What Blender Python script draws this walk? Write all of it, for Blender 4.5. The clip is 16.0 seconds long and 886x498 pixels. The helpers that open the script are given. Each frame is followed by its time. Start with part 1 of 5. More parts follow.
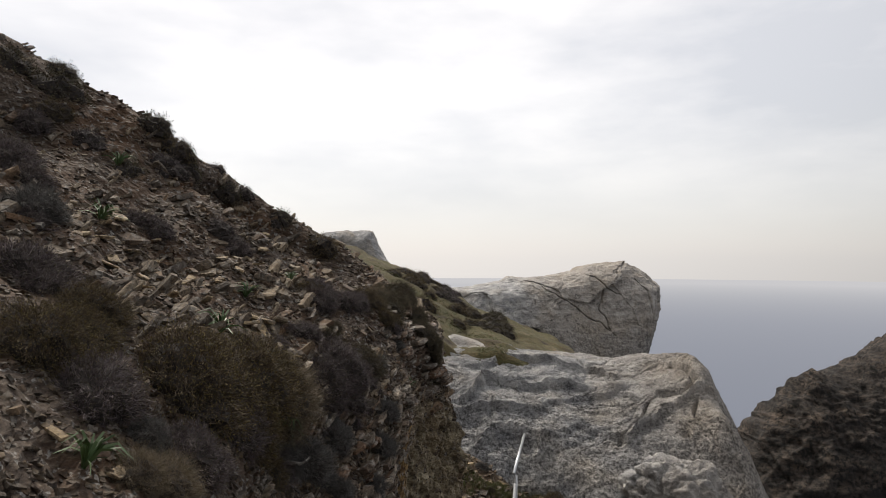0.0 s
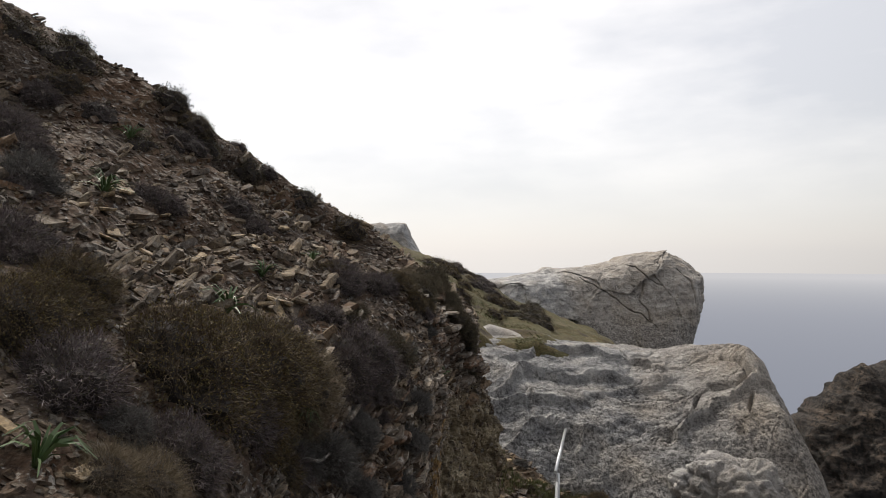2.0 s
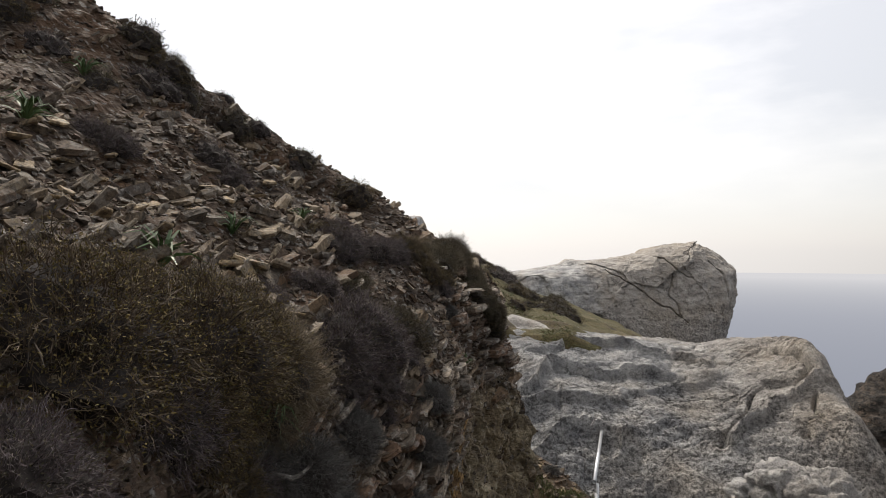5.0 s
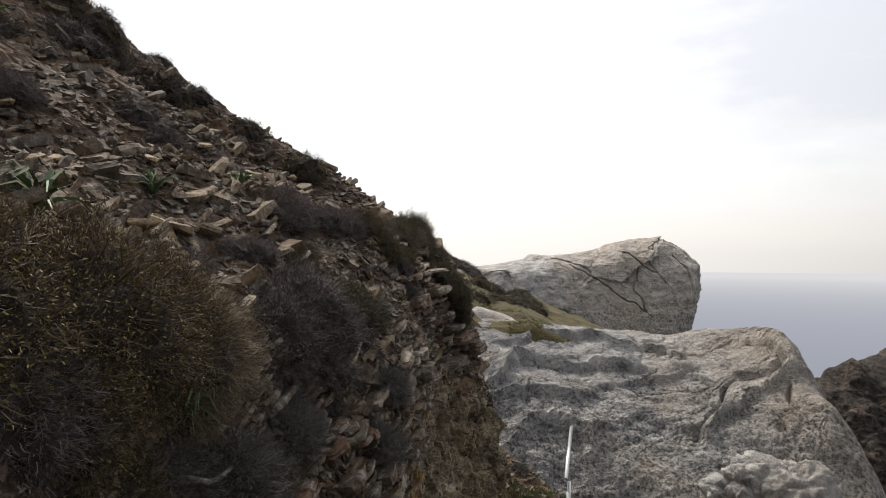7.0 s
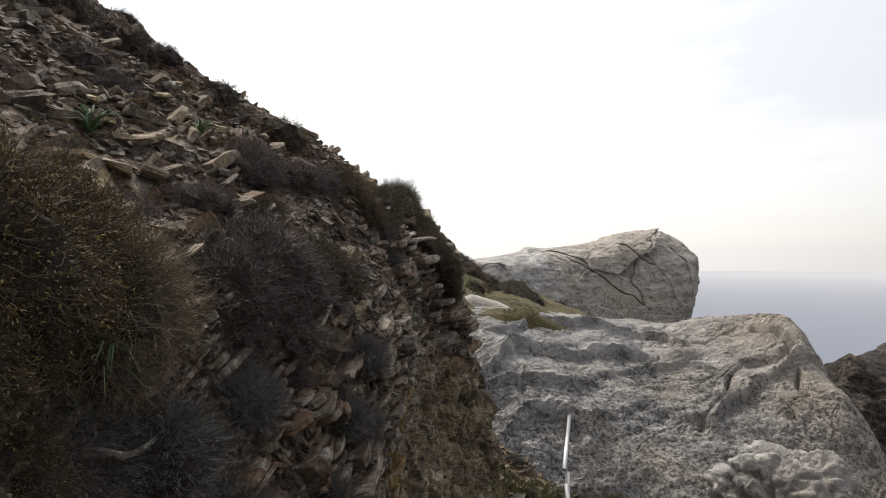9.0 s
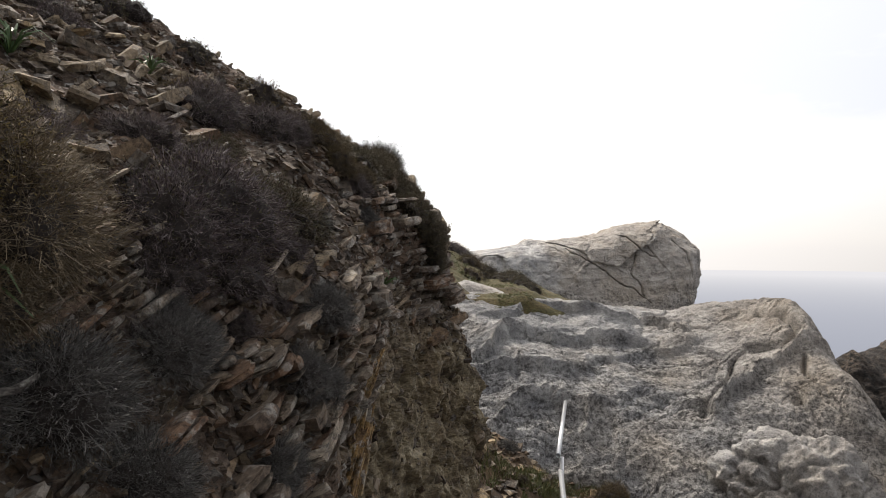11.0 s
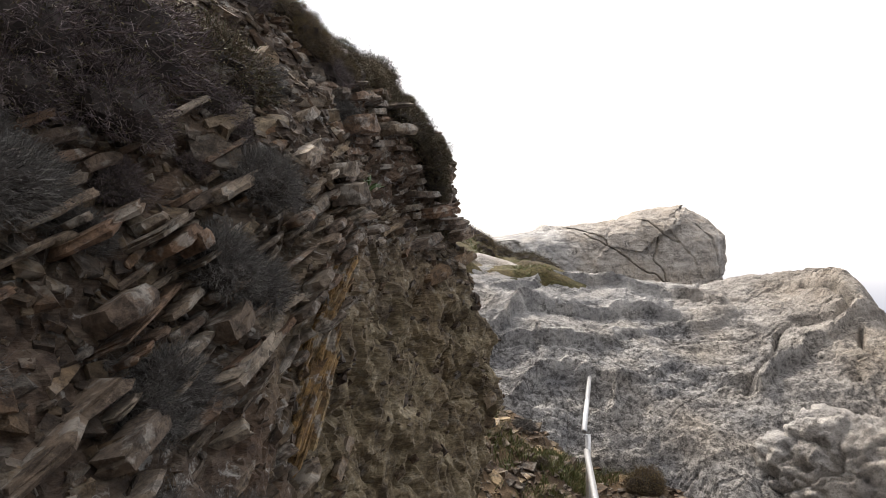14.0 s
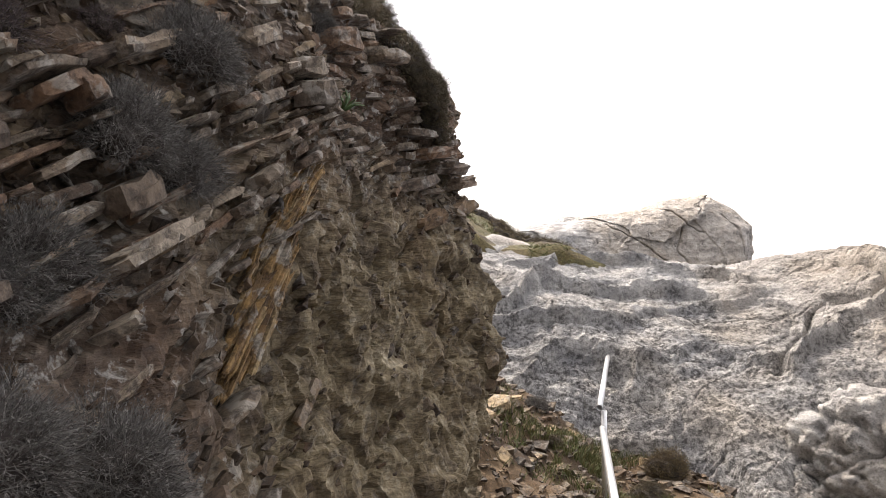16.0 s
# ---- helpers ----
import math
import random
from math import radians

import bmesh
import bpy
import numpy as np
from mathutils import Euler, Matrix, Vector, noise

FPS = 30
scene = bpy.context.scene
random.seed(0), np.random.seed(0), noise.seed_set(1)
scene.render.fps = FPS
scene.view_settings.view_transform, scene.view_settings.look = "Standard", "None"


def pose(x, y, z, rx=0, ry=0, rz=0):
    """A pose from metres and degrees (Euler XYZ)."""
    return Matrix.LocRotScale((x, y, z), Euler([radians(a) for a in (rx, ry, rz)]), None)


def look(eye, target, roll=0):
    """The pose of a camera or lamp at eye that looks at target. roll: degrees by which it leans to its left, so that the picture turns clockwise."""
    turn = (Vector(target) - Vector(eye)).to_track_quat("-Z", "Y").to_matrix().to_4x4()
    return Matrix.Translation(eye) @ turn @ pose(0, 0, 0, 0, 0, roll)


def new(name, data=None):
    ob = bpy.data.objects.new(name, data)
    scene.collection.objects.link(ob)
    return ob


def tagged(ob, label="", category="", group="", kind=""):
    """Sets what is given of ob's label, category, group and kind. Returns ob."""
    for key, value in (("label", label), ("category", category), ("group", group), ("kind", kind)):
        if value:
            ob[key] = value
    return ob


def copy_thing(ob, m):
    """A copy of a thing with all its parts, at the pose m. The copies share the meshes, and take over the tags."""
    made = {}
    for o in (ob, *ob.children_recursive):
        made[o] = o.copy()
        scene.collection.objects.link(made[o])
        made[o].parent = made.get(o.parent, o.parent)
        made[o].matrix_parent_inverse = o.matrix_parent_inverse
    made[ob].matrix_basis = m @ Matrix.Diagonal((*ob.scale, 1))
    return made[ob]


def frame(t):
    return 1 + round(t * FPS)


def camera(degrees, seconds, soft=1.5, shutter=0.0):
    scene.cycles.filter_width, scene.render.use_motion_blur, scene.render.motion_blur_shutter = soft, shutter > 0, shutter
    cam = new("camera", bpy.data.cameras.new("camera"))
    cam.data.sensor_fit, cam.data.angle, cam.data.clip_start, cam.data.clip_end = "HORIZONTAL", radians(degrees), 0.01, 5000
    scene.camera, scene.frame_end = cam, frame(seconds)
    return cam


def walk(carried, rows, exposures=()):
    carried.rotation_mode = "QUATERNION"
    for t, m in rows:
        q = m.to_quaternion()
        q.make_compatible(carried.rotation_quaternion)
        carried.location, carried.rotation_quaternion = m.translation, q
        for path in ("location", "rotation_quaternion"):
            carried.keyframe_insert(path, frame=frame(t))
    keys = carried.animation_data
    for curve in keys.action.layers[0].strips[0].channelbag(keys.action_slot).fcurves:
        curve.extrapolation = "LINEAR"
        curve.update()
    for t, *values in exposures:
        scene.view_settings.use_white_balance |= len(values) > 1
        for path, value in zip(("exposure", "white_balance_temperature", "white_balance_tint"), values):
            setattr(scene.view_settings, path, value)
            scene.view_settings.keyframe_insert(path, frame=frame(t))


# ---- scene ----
cam = camera(65.7, 16.0, 0.5)
METRES, EYE, TILT, LEAN, TURN = 5.5, 1.5, 0.8, 0.0, 0.0
ROWS = [
    (0.0, 0.0, 0.0, 0.0, 0.0, 0.0, -0.0),
    (0.5, -0.0148, 0.0226, -0.0071, 0.61, -0.15, 0.0),
    (1.0, -0.0307, 0.0499, -0.0146, 1.24, -0.05, 0.04),
    (1.5, -0.0246, 0.0742, -0.0239, 2.19, -0.3, 0.26),
    (2.0, -0.0028, 0.1191, -0.0322, 2.83, -0.43, 0.37),
    (2.5, 0.0018, 0.1416, -0.0347, 3.26, -0.32, 0.28),
    (3.0, -0.0103, 0.1735, -0.0375, 3.86, -0.33, 0.18),
    (3.5, -0.0112, 0.221, -0.0464, 4.37, -0.49, 0.25),
    (6.0, -0.0309, 0.424, -0.1165, 3.36, -0.53, 0.23),
    (6.5, -0.0231, 0.4432, -0.1215, 1.85, -0.47, 0.29),
    (7.0, -0.0269, 0.4721, -0.1303, 1.12, -0.55, 0.15),
    (7.5, -0.0218, 0.4927, -0.1402, 0.78, -0.6, 0.22),
    (8.0, -0.0179, 0.5132, -0.1447, 0.71, -0.58, 0.24),
    (8.5, -0.0169, 0.5484, -0.1615, 0.64, -0.71, 0.2),
    (9.0, -0.0171, 0.5633, -0.1763, 0.76, -0.64, 0.22),
    (11.5, 0.0118, 0.6643, -0.2372, 0.84, -0.78, 0.19),
    (12.0, 0.018, 0.6978, -0.2495, 0.75, -0.86, 0.24),
    (12.5, 0.0288, 0.727, -0.2609, 0.85, -0.87, 0.23),
    (13.0, 0.0253, 0.751, -0.2716, 1.23, -0.82, 0.28),
    (13.5, 0.021, 0.7857, -0.2918, 1.65, -0.9, 0.19),
    (14.0, 0.0179, 0.8022, -0.3114, 2.15, -0.81, 0.29),
    (14.5, 0.0255, 0.8154, -0.3234, 2.65, -0.77, 0.27),
    (15.0, 0.0281, 0.8282, -0.3295, 3.09, -0.78, 0.25),
    (15.5, 0.0335, 0.8529, -0.365, 3.56, -0.84, 0.24),
    (16.0, 0.0396, 0.8727, -0.3661, 3.99, -0.84, 0.34),
]
EXPOSURES = [(0.0, -0.32, 6800, 12), (5.0, -0.10, 6800, 12), (9.0, 0.04, 6800, 12), (12.0, 0.25, 6850, 13), (14.0, 0.62, 6950, 14), (16.0, 1.12, 7000, 16)]
walk(cam, [(t, pose(0, 0, EYE, TILT, LEAN, TURN) @ pose(METRES * x, METRES * y, METRES * z, 90 + pitch, roll, yaw)) for t, x, y, z, yaw, pitch, roll in ROWS], EXPOSURES)

# ---- world and sun ----
SUN_ELEVATION, SUN_TURN = 50.0, -24.0      # degrees above the horizon; degrees to the right of straight ahead
SKY_GLOW, SKY_BASE, SUN_STRENGTH = 0.97, 0.22, 3.3
sun_way = Vector((math.sin(radians(SUN_TURN)) * math.cos(radians(SUN_ELEVATION)), math.cos(radians(SUN_TURN)) * math.cos(radians(SUN_ELEVATION)), math.sin(radians(SUN_ELEVATION))))


def build_world():
    world = bpy.data.worlds.new("world")
    scene.world = world
    world.use_nodes = True
    nt = world.node_tree
    nt.nodes.clear()
    n, link = nt.nodes.new, nt.links.new
    out = n("ShaderNodeOutputWorld")
    sky = n("ShaderNodeTexSky")
    sky.sky_type, sky.sun_disc = "NISHITA", False
    sky.sun_elevation, sky.sun_rotation = radians(SUN_ELEVATION), radians(SUN_TURN)
    clear = n("ShaderNodeBackground")
    clear.inputs["Strength"].default_value = 0.025
    link(sky.outputs[0], clear.inputs["Color"])
    # a high sheet of cloud: broken grey streaks over a bright veil
    co = n("ShaderNodeTexCoord")
    stretch = n("ShaderNodeMapping")
    stretch.inputs["Scale"].default_value = (1.0, 1.0, 3.2)
    stretch.inputs["Rotation"].default_value = (0.0, 0.25, 0.0)
    link(co.outputs["Generated"], stretch.inputs["Vector"])
    tex = n("ShaderNodeTexNoise")
    tex.inputs["Scale"].default_value, tex.inputs["Detail"].default_value, tex.inputs["Roughness"].default_value = 2.3, 7.0, 0.52
    link(stretch.outputs[0], tex.inputs["Vector"])
    ramp = n("ShaderNodeValToRGB")
    ramp.color_ramp.elements[0].position, ramp.color_ramp.elements[0].color = 0.38, (0.70, 0.725, 0.765, 1)
    ramp.color_ramp.elements[1].position, ramp.color_ramp.elements[1].color = 0.62, (1.0, 1.0, 1.0, 1)
    link(tex.outputs["Fac"], ramp.inputs["Fac"])
    # the veil is brightest round the hidden sun
    dot = n("ShaderNodeVectorMath")
    dot.operation = "DOT_PRODUCT"
    link(co.outputs["Generated"], dot.inputs[0])
    dot.inputs[1].default_value = sun_way
    glow = n("ShaderNodeMapRange")
    glow.interpolation_type = "SMOOTHSTEP"
    glow.inputs["From Min"].default_value, glow.inputs["From Max"].default_value = -0.3, 0.80
    glow.inputs["To Min"].default_value, glow.inputs["To Max"].default_value = SKY_BASE, SKY_BASE + SKY_GLOW
    link(dot.outputs["Value"], glow.inputs["Value"])
    veil = n("ShaderNodeBackground")
    # haze thickens and greys towards the horizon
    up = n("ShaderNodeSeparateXYZ")
    link(co.outputs["Generated"], up.inputs[0])
    low = n("ShaderNodeMapRange")
    low.interpolation_type = "SMOOTHSTEP"
    low.inputs["From Min"].default_value, low.inputs["From Max"].default_value = -0.02, 0.22
    link(up.outputs["Z"], low.inputs["Value"])
    haze = n("ShaderNodeMix")
    haze.data_type = "RGBA"
    link(low.outputs["Result"], haze.inputs[0])
    haze.inputs[6].default_value = (0.80, 0.81, 0.828, 1)
    link(ramp.outputs["Color"], haze.inputs[7])
    link(haze.outputs[2], veil.inputs["Color"])
    link(glow.outputs["Result"], veil.inputs["Strength"])
    mix = n("ShaderNodeAddShader")
    link(clear.outputs[0], mix.inputs[0])
    link(veil.outputs[0], mix.inputs[1])
    link(mix.outputs[0], out.inputs["Surface"])
    lamp = bpy.data.lights.new("sun", "SUN")
    lamp.energy, lamp.angle, lamp.color = SUN_STRENGTH, radians(5), (1.0, 0.95, 0.86)
    new("sun", lamp).matrix_world = look(sun_way * 40, (0, 0, 0))


build_world()


# ---- materials ----
def material(name):
    m = bpy.data.materials.new(name)
    m.use_nodes = True
    nt = m.node_tree
    bsdf = nt.nodes["Principled BSDF"]
    return m, nt, bsdf


def node(nt, kind, **values):
    made = nt.nodes.new(kind)
    for key, value in values.items():
        made.inputs[key.replace("_", " ")].default_value = value
    return made


def noise_node(nt, co, scale, detail=6.0, rough=0.6, squeeze=None, turn=None):
    vec = co
    if squeeze:
        mp = node(nt, "ShaderNodeMapping", Scale=squeeze, Rotation=turn or (0, 0, 0))
        nt.links.new(co, mp.inputs["Vector"])
        vec = mp.outputs[0]
    t = node(nt, "ShaderNodeTexNoise", Scale=scale, Detail=detail, Roughness=rough)
    nt.links.new(vec, t.inputs["Vector"])
    return t.outputs["Fac"]


def ramp_node(nt, fac, stops):
    r = nt.nodes.new("ShaderNodeValToRGB")
    el = r.color_ramp.elements
    while len(el) < len(stops):
        el.new(0.5)
    for e, (p, c) in zip(el, stops):
        e.position, e.color = p, (*c, 1) if len(c) == 3 else (c[0],) * 3 + (1,)
    nt.links.new(fac, r.inputs["Fac"])
    return r.outputs["Color"]


def mix_node(nt, fac, a, b, how="MIX"):
    m = nt.nodes.new("ShaderNodeMix")
    m.data_type, m.blend_type = "RGBA", how
    for sock, v in ((m.inputs[0], fac), (m.inputs[6], a), (m.inputs[7], b)):
        if isinstance(v, (int, float)):
            sock.default_value = v
        elif isinstance(v, tuple):
            sock.default_value = (*v, 1)
        else:
            nt.links.new(v, sock)
    return m.outputs[2]


def bump_node(nt, bsdf, heights):
    """heights: (socket, strength, distance) laid over one another."""
    last = None
    for h, strength, distance in heights:
        b = node(nt, "ShaderNodeBump", Strength=strength, Distance=distance)
        nt.links.new(h, b.inputs["Height"])
        if last:
            nt.links.new(last, b.inputs["Normal"])
        last = b.outputs["Normal"]
    nt.links.new(last, bsdf.inputs["Normal"])


def where(nt):
    return nt.nodes.new("ShaderNodeNewGeometry").outputs["Position"]


def schist_material():
    """Weathered schist: grey-brown with lichen, ochre earth and rusty seams."""
    m, nt, bsdf = material("schist")
    co = where(nt)
    turn = (-0.38, 0.42, 0.0)
    seams = noise_node(nt, co, 9.0, 8, 0.62, (1.0, 1.0, 4.5), turn)
    big = noise_node(nt, co, 1.3, 5, 0.55)
    fine = noise_node(nt, co, 42.0, 8, 0.7)
    col = ramp_node(nt, seams, [(0.30, (0.020, 0.013, 0.010)), (0.46, (0.064, 0.042, 0.028)), (0.60, (0.125, 0.094, 0.068)), (0.74, (0.24, 0.205, 0.16))])
    ochre = ramp_node(nt, big, [(0.44, (0, 0, 0)), (0.66, (1, 1, 1))])
    col = mix_node(nt, ochre, col, mix_node(nt, 0.6, col, (0.14, 0.070, 0.030)))
    lichen = ramp_node(nt, noise_node(nt, co, 16.0, 6, 0.65), [(0.57, (0, 0, 0)), (0.62, (1, 1, 1))])
    col = mix_node(nt, lichen, col, mix_node(nt, 0.6, col, (0.42, 0.41, 0.38)))
    height = nt.nodes.new("ShaderNodeSeparateXYZ")
    nt.links.new(co, height.inputs[0])
    foot = nt.nodes.new("ShaderNodeMapRange")
    foot.inputs["From Min"].default_value, foot.inputs["From Max"].default_value = 0.15, -0.55
    nt.links.new(height.outputs["Z"], foot.inputs["Value"])
    along = nt.nodes.new("ShaderNodeMapRange")
    along.inputs["From Min"].default_value, along.inputs["From Max"].default_value = 6.1, 6.9
    nt.links.new(height.outputs["Y"], along.inputs["Value"])
    both = nt.nodes.new("ShaderNodeMath")
    both.operation = "MULTIPLY"
    nt.links.new(foot.outputs[0], both.inputs[0])
    nt.links.new(along.outputs[0], both.inputs[1])
    clay = ramp_node(nt, noise_node(nt, co, 7.0, 8, 0.68), [(0.34, (0.045, 0.034, 0.021)), (0.46, (0.16, 0.125, 0.072)), (0.56, (0.26, 0.21, 0.125)), (0.66, (0.46, 0.40, 0.28))])
    col = mix_node(nt, both.outputs[0], col, mix_node(nt, 0.75, col, clay))
    col = mix_node(nt, 0.6, col, ramp_node(nt, fine, [(0.34, (0.2, 0.2, 0.2)), (0.66, (1.6, 1.6, 1.6))]), "MULTIPLY")
    nt.links.new(col, bsdf.inputs["Base Color"])
    bsdf.inputs["Roughness"].default_value = 0.88
    bump_node(nt, bsdf, [(seams, 0.8, 0.03), (fine, 0.7, 0.012)])
    return m


def turf_material():
    """Thin olive turf over brown stony earth."""
    m, nt, bsdf = material("turf")
    co = where(nt)
    big = noise_node(nt, co, 1.1, 7, 0.68)
    fine = noise_node(nt, co, 30.0, 8, 0.75)
    col = ramp_node(nt, big, [(0.36, (0.045, 0.032, 0.018)), (0.47, (0.10, 0.078, 0.030)), (0.58, (0.075, 0.070, 0.026)), (0.72, (0.20, 0.150, 0.085))])
    col = mix_node(nt, 0.8, col, ramp_node(nt, fine, [(0.38, (0.3, 0.3, 0.3)), (0.62, (1.6, 1.6, 1.6))]), "MULTIPLY")
    nt.links.new(col, bsdf.inputs["Base Color"])
    bsdf.inputs["Roughness"].default_value = 0.95
    bump_node(nt, bsdf, [(big, 0.7, 0.1), (fine, 0.9, 0.03)])
    return m


def stone_material(name, tones, rough=0.82, lichen=0.6):
    """Loose slabs, each of its own tone."""
    m, nt, bsdf = material(name)
    co = nt.nodes.new("ShaderNodeTexCoord").outputs["Object"]
    pos = where(nt)
    info = nt.nodes.new("ShaderNodeObjectInfo").outputs["Random"]
    isle = nt.nodes.new("ShaderNodeNewGeometry").outputs["Random Per Island"]
    both = nt.nodes.new("ShaderNodeMath")
    both.operation = "ADD"
    nt.links.new(info, both.inputs[0])
    nt.links.new(isle, both.inputs[1])
    wrap = nt.nodes.new("ShaderNodeMath")
    wrap.operation = "FRACT"
    nt.links.new(both.outputs[0], wrap.inputs[0])
    n = len(tones)
    col = ramp_node(nt, wrap.outputs[0], [(i / (n - 1), c) for i, c in enumerate(tones)])
    grain = noise_node(nt, pos, 38.0, 8, 0.68)
    blot = noise_node(nt, pos, 12.0, 5, 0.6)
    col = mix_node(nt, 0.7, col, ramp_node(nt, grain, [(0.34, (0.3, 0.3, 0.3)), (0.66, (1.5, 1.48, 1.44))]), "MULTIPLY")
    patch = ramp_node(nt, blot, [(0.53, (0, 0, 0)), (0.59, (1, 1, 1))])
    col = mix_node(nt, patch, col, mix_node(nt, lichen, col, (0.50, 0.48, 0.43)))
    dirt = noise_node(nt, pos, 21.0, 8, 0.75)
    col = mix_node(nt, 0.8, col, ramp_node(nt, dirt, [(0.40, (0.22, 0.20, 0.19)), (0.52, (1, 1, 1))]), "MULTIPLY")
    nt.links.new(col, bsdf.inputs["Base Color"])
    bsdf.inputs["Roughness"].default_value = rough
    bump_node(nt, bsdf, [(blot, 0.6, 0.02), (dirt, 0.9, 0.015), (grain, 0.8, 0.01)])
    return m


def limestone_material(name="limestone", crusty=0.30, pale=1.0):
    """Grey karst limestone: pale weathered backs, crusts and flecks of dark lichen, buff stains."""
    m, nt, bsdf = material(name)
    co = where(nt)
    big = noise_node(nt, co, 0.9, 5, 0.55)
    mid = noise_node(nt, co, 3.2, 10, 0.68, (0.85, 1, 1.4))
    fine = noise_node(nt, co, 17.0, 10, 0.78)
    flecks = noise_node(nt, co, 55.0, 8, 0.85)
    cell = node(nt, "ShaderNodeTexVoronoi", Scale=24.0, Detail=3.0, Roughness=0.7)
    nt.links.new(co, cell.inputs["Vector"])
    col = ramp_node(nt, mid, [(0.34, (0.19 * pale, 0.19 * pale, 0.198 * pale)), (0.5, (0.33 * pale, 0.327 * pale, 0.322 * pale)), (0.66, (0.54 * pale, 0.53 * pale, 0.51 * pale))])
    buff = ramp_node(nt, big, [(0.46, (0, 0, 0)), (0.68, (1, 1, 1))])
    col = mix_node(nt, buff, col, mix_node(nt, 0.4, col, (0.40, 0.32, 0.22)))
    spot = nt.nodes.new("ShaderNodeSeparateXYZ")
    nt.links.new(co, spot.inputs[0])
    east = nt.nodes.new("ShaderNodeMapRange")
    east.inputs["From Min"].default_value, east.inputs["From Max"].default_value = 2.8, 4.6
    nt.links.new(spot.outputs["X"], east.inputs["Value"])
    col = mix_node(nt, east.outputs[0], col, mix_node(nt, 0.45, col, (0.38, 0.31, 0.23)))
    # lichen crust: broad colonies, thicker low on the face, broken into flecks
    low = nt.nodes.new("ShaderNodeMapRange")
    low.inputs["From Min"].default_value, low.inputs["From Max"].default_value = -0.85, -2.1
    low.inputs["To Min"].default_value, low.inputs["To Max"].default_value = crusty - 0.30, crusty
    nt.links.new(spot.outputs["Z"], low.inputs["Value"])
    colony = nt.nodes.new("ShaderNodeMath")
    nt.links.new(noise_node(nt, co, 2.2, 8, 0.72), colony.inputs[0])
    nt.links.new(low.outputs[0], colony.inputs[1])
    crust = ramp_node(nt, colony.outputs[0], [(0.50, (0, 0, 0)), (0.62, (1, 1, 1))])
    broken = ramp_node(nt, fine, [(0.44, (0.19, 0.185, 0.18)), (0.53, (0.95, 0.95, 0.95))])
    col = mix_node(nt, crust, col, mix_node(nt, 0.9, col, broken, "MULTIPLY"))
    pits = ramp_node(nt, noise_node(nt, co, 28.0, 10, 0.8), [(0.42, (0.22, 0.22, 0.23)), (0.48, (1.0, 1.0, 1.0))])
    col = mix_node(nt, 0.5, col, pits, "MULTIPLY")
    col = mix_node(nt, 0.6, col, ramp_node(nt, flecks, [(0.40, (0.3, 0.3, 0.31)), (0.47, (0.95, 0.95, 0.95)), (0.62, (1.35, 1.34, 1.32))]), "MULTIPLY")
    nt.links.new(col, bsdf.inputs["Base Color"])
    bsdf.inputs["Roughness"].default_value = 0.9
    bump_node(nt, bsdf, [(mid, 0.6, 0.06), (cell.outputs["Distance"], 0.5, 0.02), (fine, 0.9, 0.025), (flecks, 0.6, 0.008)])
    return m


def earth_material():
    """Stony brown earth with rusty and grey grit."""
    m, nt, bsdf = material("earth")
    co = where(nt)
    big = noise_node(nt, co, 1.7, 5, 0.6)
    grit = noise_node(nt, co, 60.0, 7, 0.7)
    col = ramp_node(nt, big, [(0.3, (0.045, 0.029, 0.017)), (0.55, (0.105, 0.066, 0.034)), (0.75, (0.18, 0.122, 0.066))])
    col = mix_node(nt, 0.85, col, ramp_node(nt, grit, [(0.35, (0.35, 0.33, 0.3)), (0.55, (1, 1, 1)), (0.72, (1.9, 1.8, 1.7))]), "MULTIPLY")
    nt.links.new(col, bsdf.inputs["Base Color"])
    bsdf.inputs["Roughness"].default_value = 0.95
    bump_node(nt, bsdf, [(grit, 0.9, 0.015), (big, 0.4, 0.05)])
    return m


def plain(name, colour, rough=0.6, metal=0.0, vary=0.0, scale=30.0):
    m, nt, bsdf = material(name)
    bsdf.inputs["Roughness"].default_value, bsdf.inputs["Metallic"].default_value = rough, metal
    f = noise_node(nt, where(nt), scale, 5, 0.6)
    lo, hi = tuple(c * (1 - vary) for c in colour), tuple(min(1, c * (1 + vary)) for c in colour)
    nt.links.new(ramp_node(nt, f, [(0.3, lo), (0.7, hi)]), bsdf.inputs["Base Color"])
    return m


def twig_material(name, tones, rough=0.8):
    """Twigs and leaves, each of its own tone."""
    m, nt, bsdf = material(name)
    isle = nt.nodes.new("ShaderNodeNewGeometry").outputs["Random Per Island"]
    n = len(tones)
    col = ramp_node(nt, isle, [(i / (n - 1), c) for i, c in enumerate(tones)])
    nt.links.new(col, bsdf.inputs["Base Color"])
    bsdf.inputs["Roughness"].default_value = rough
    return m


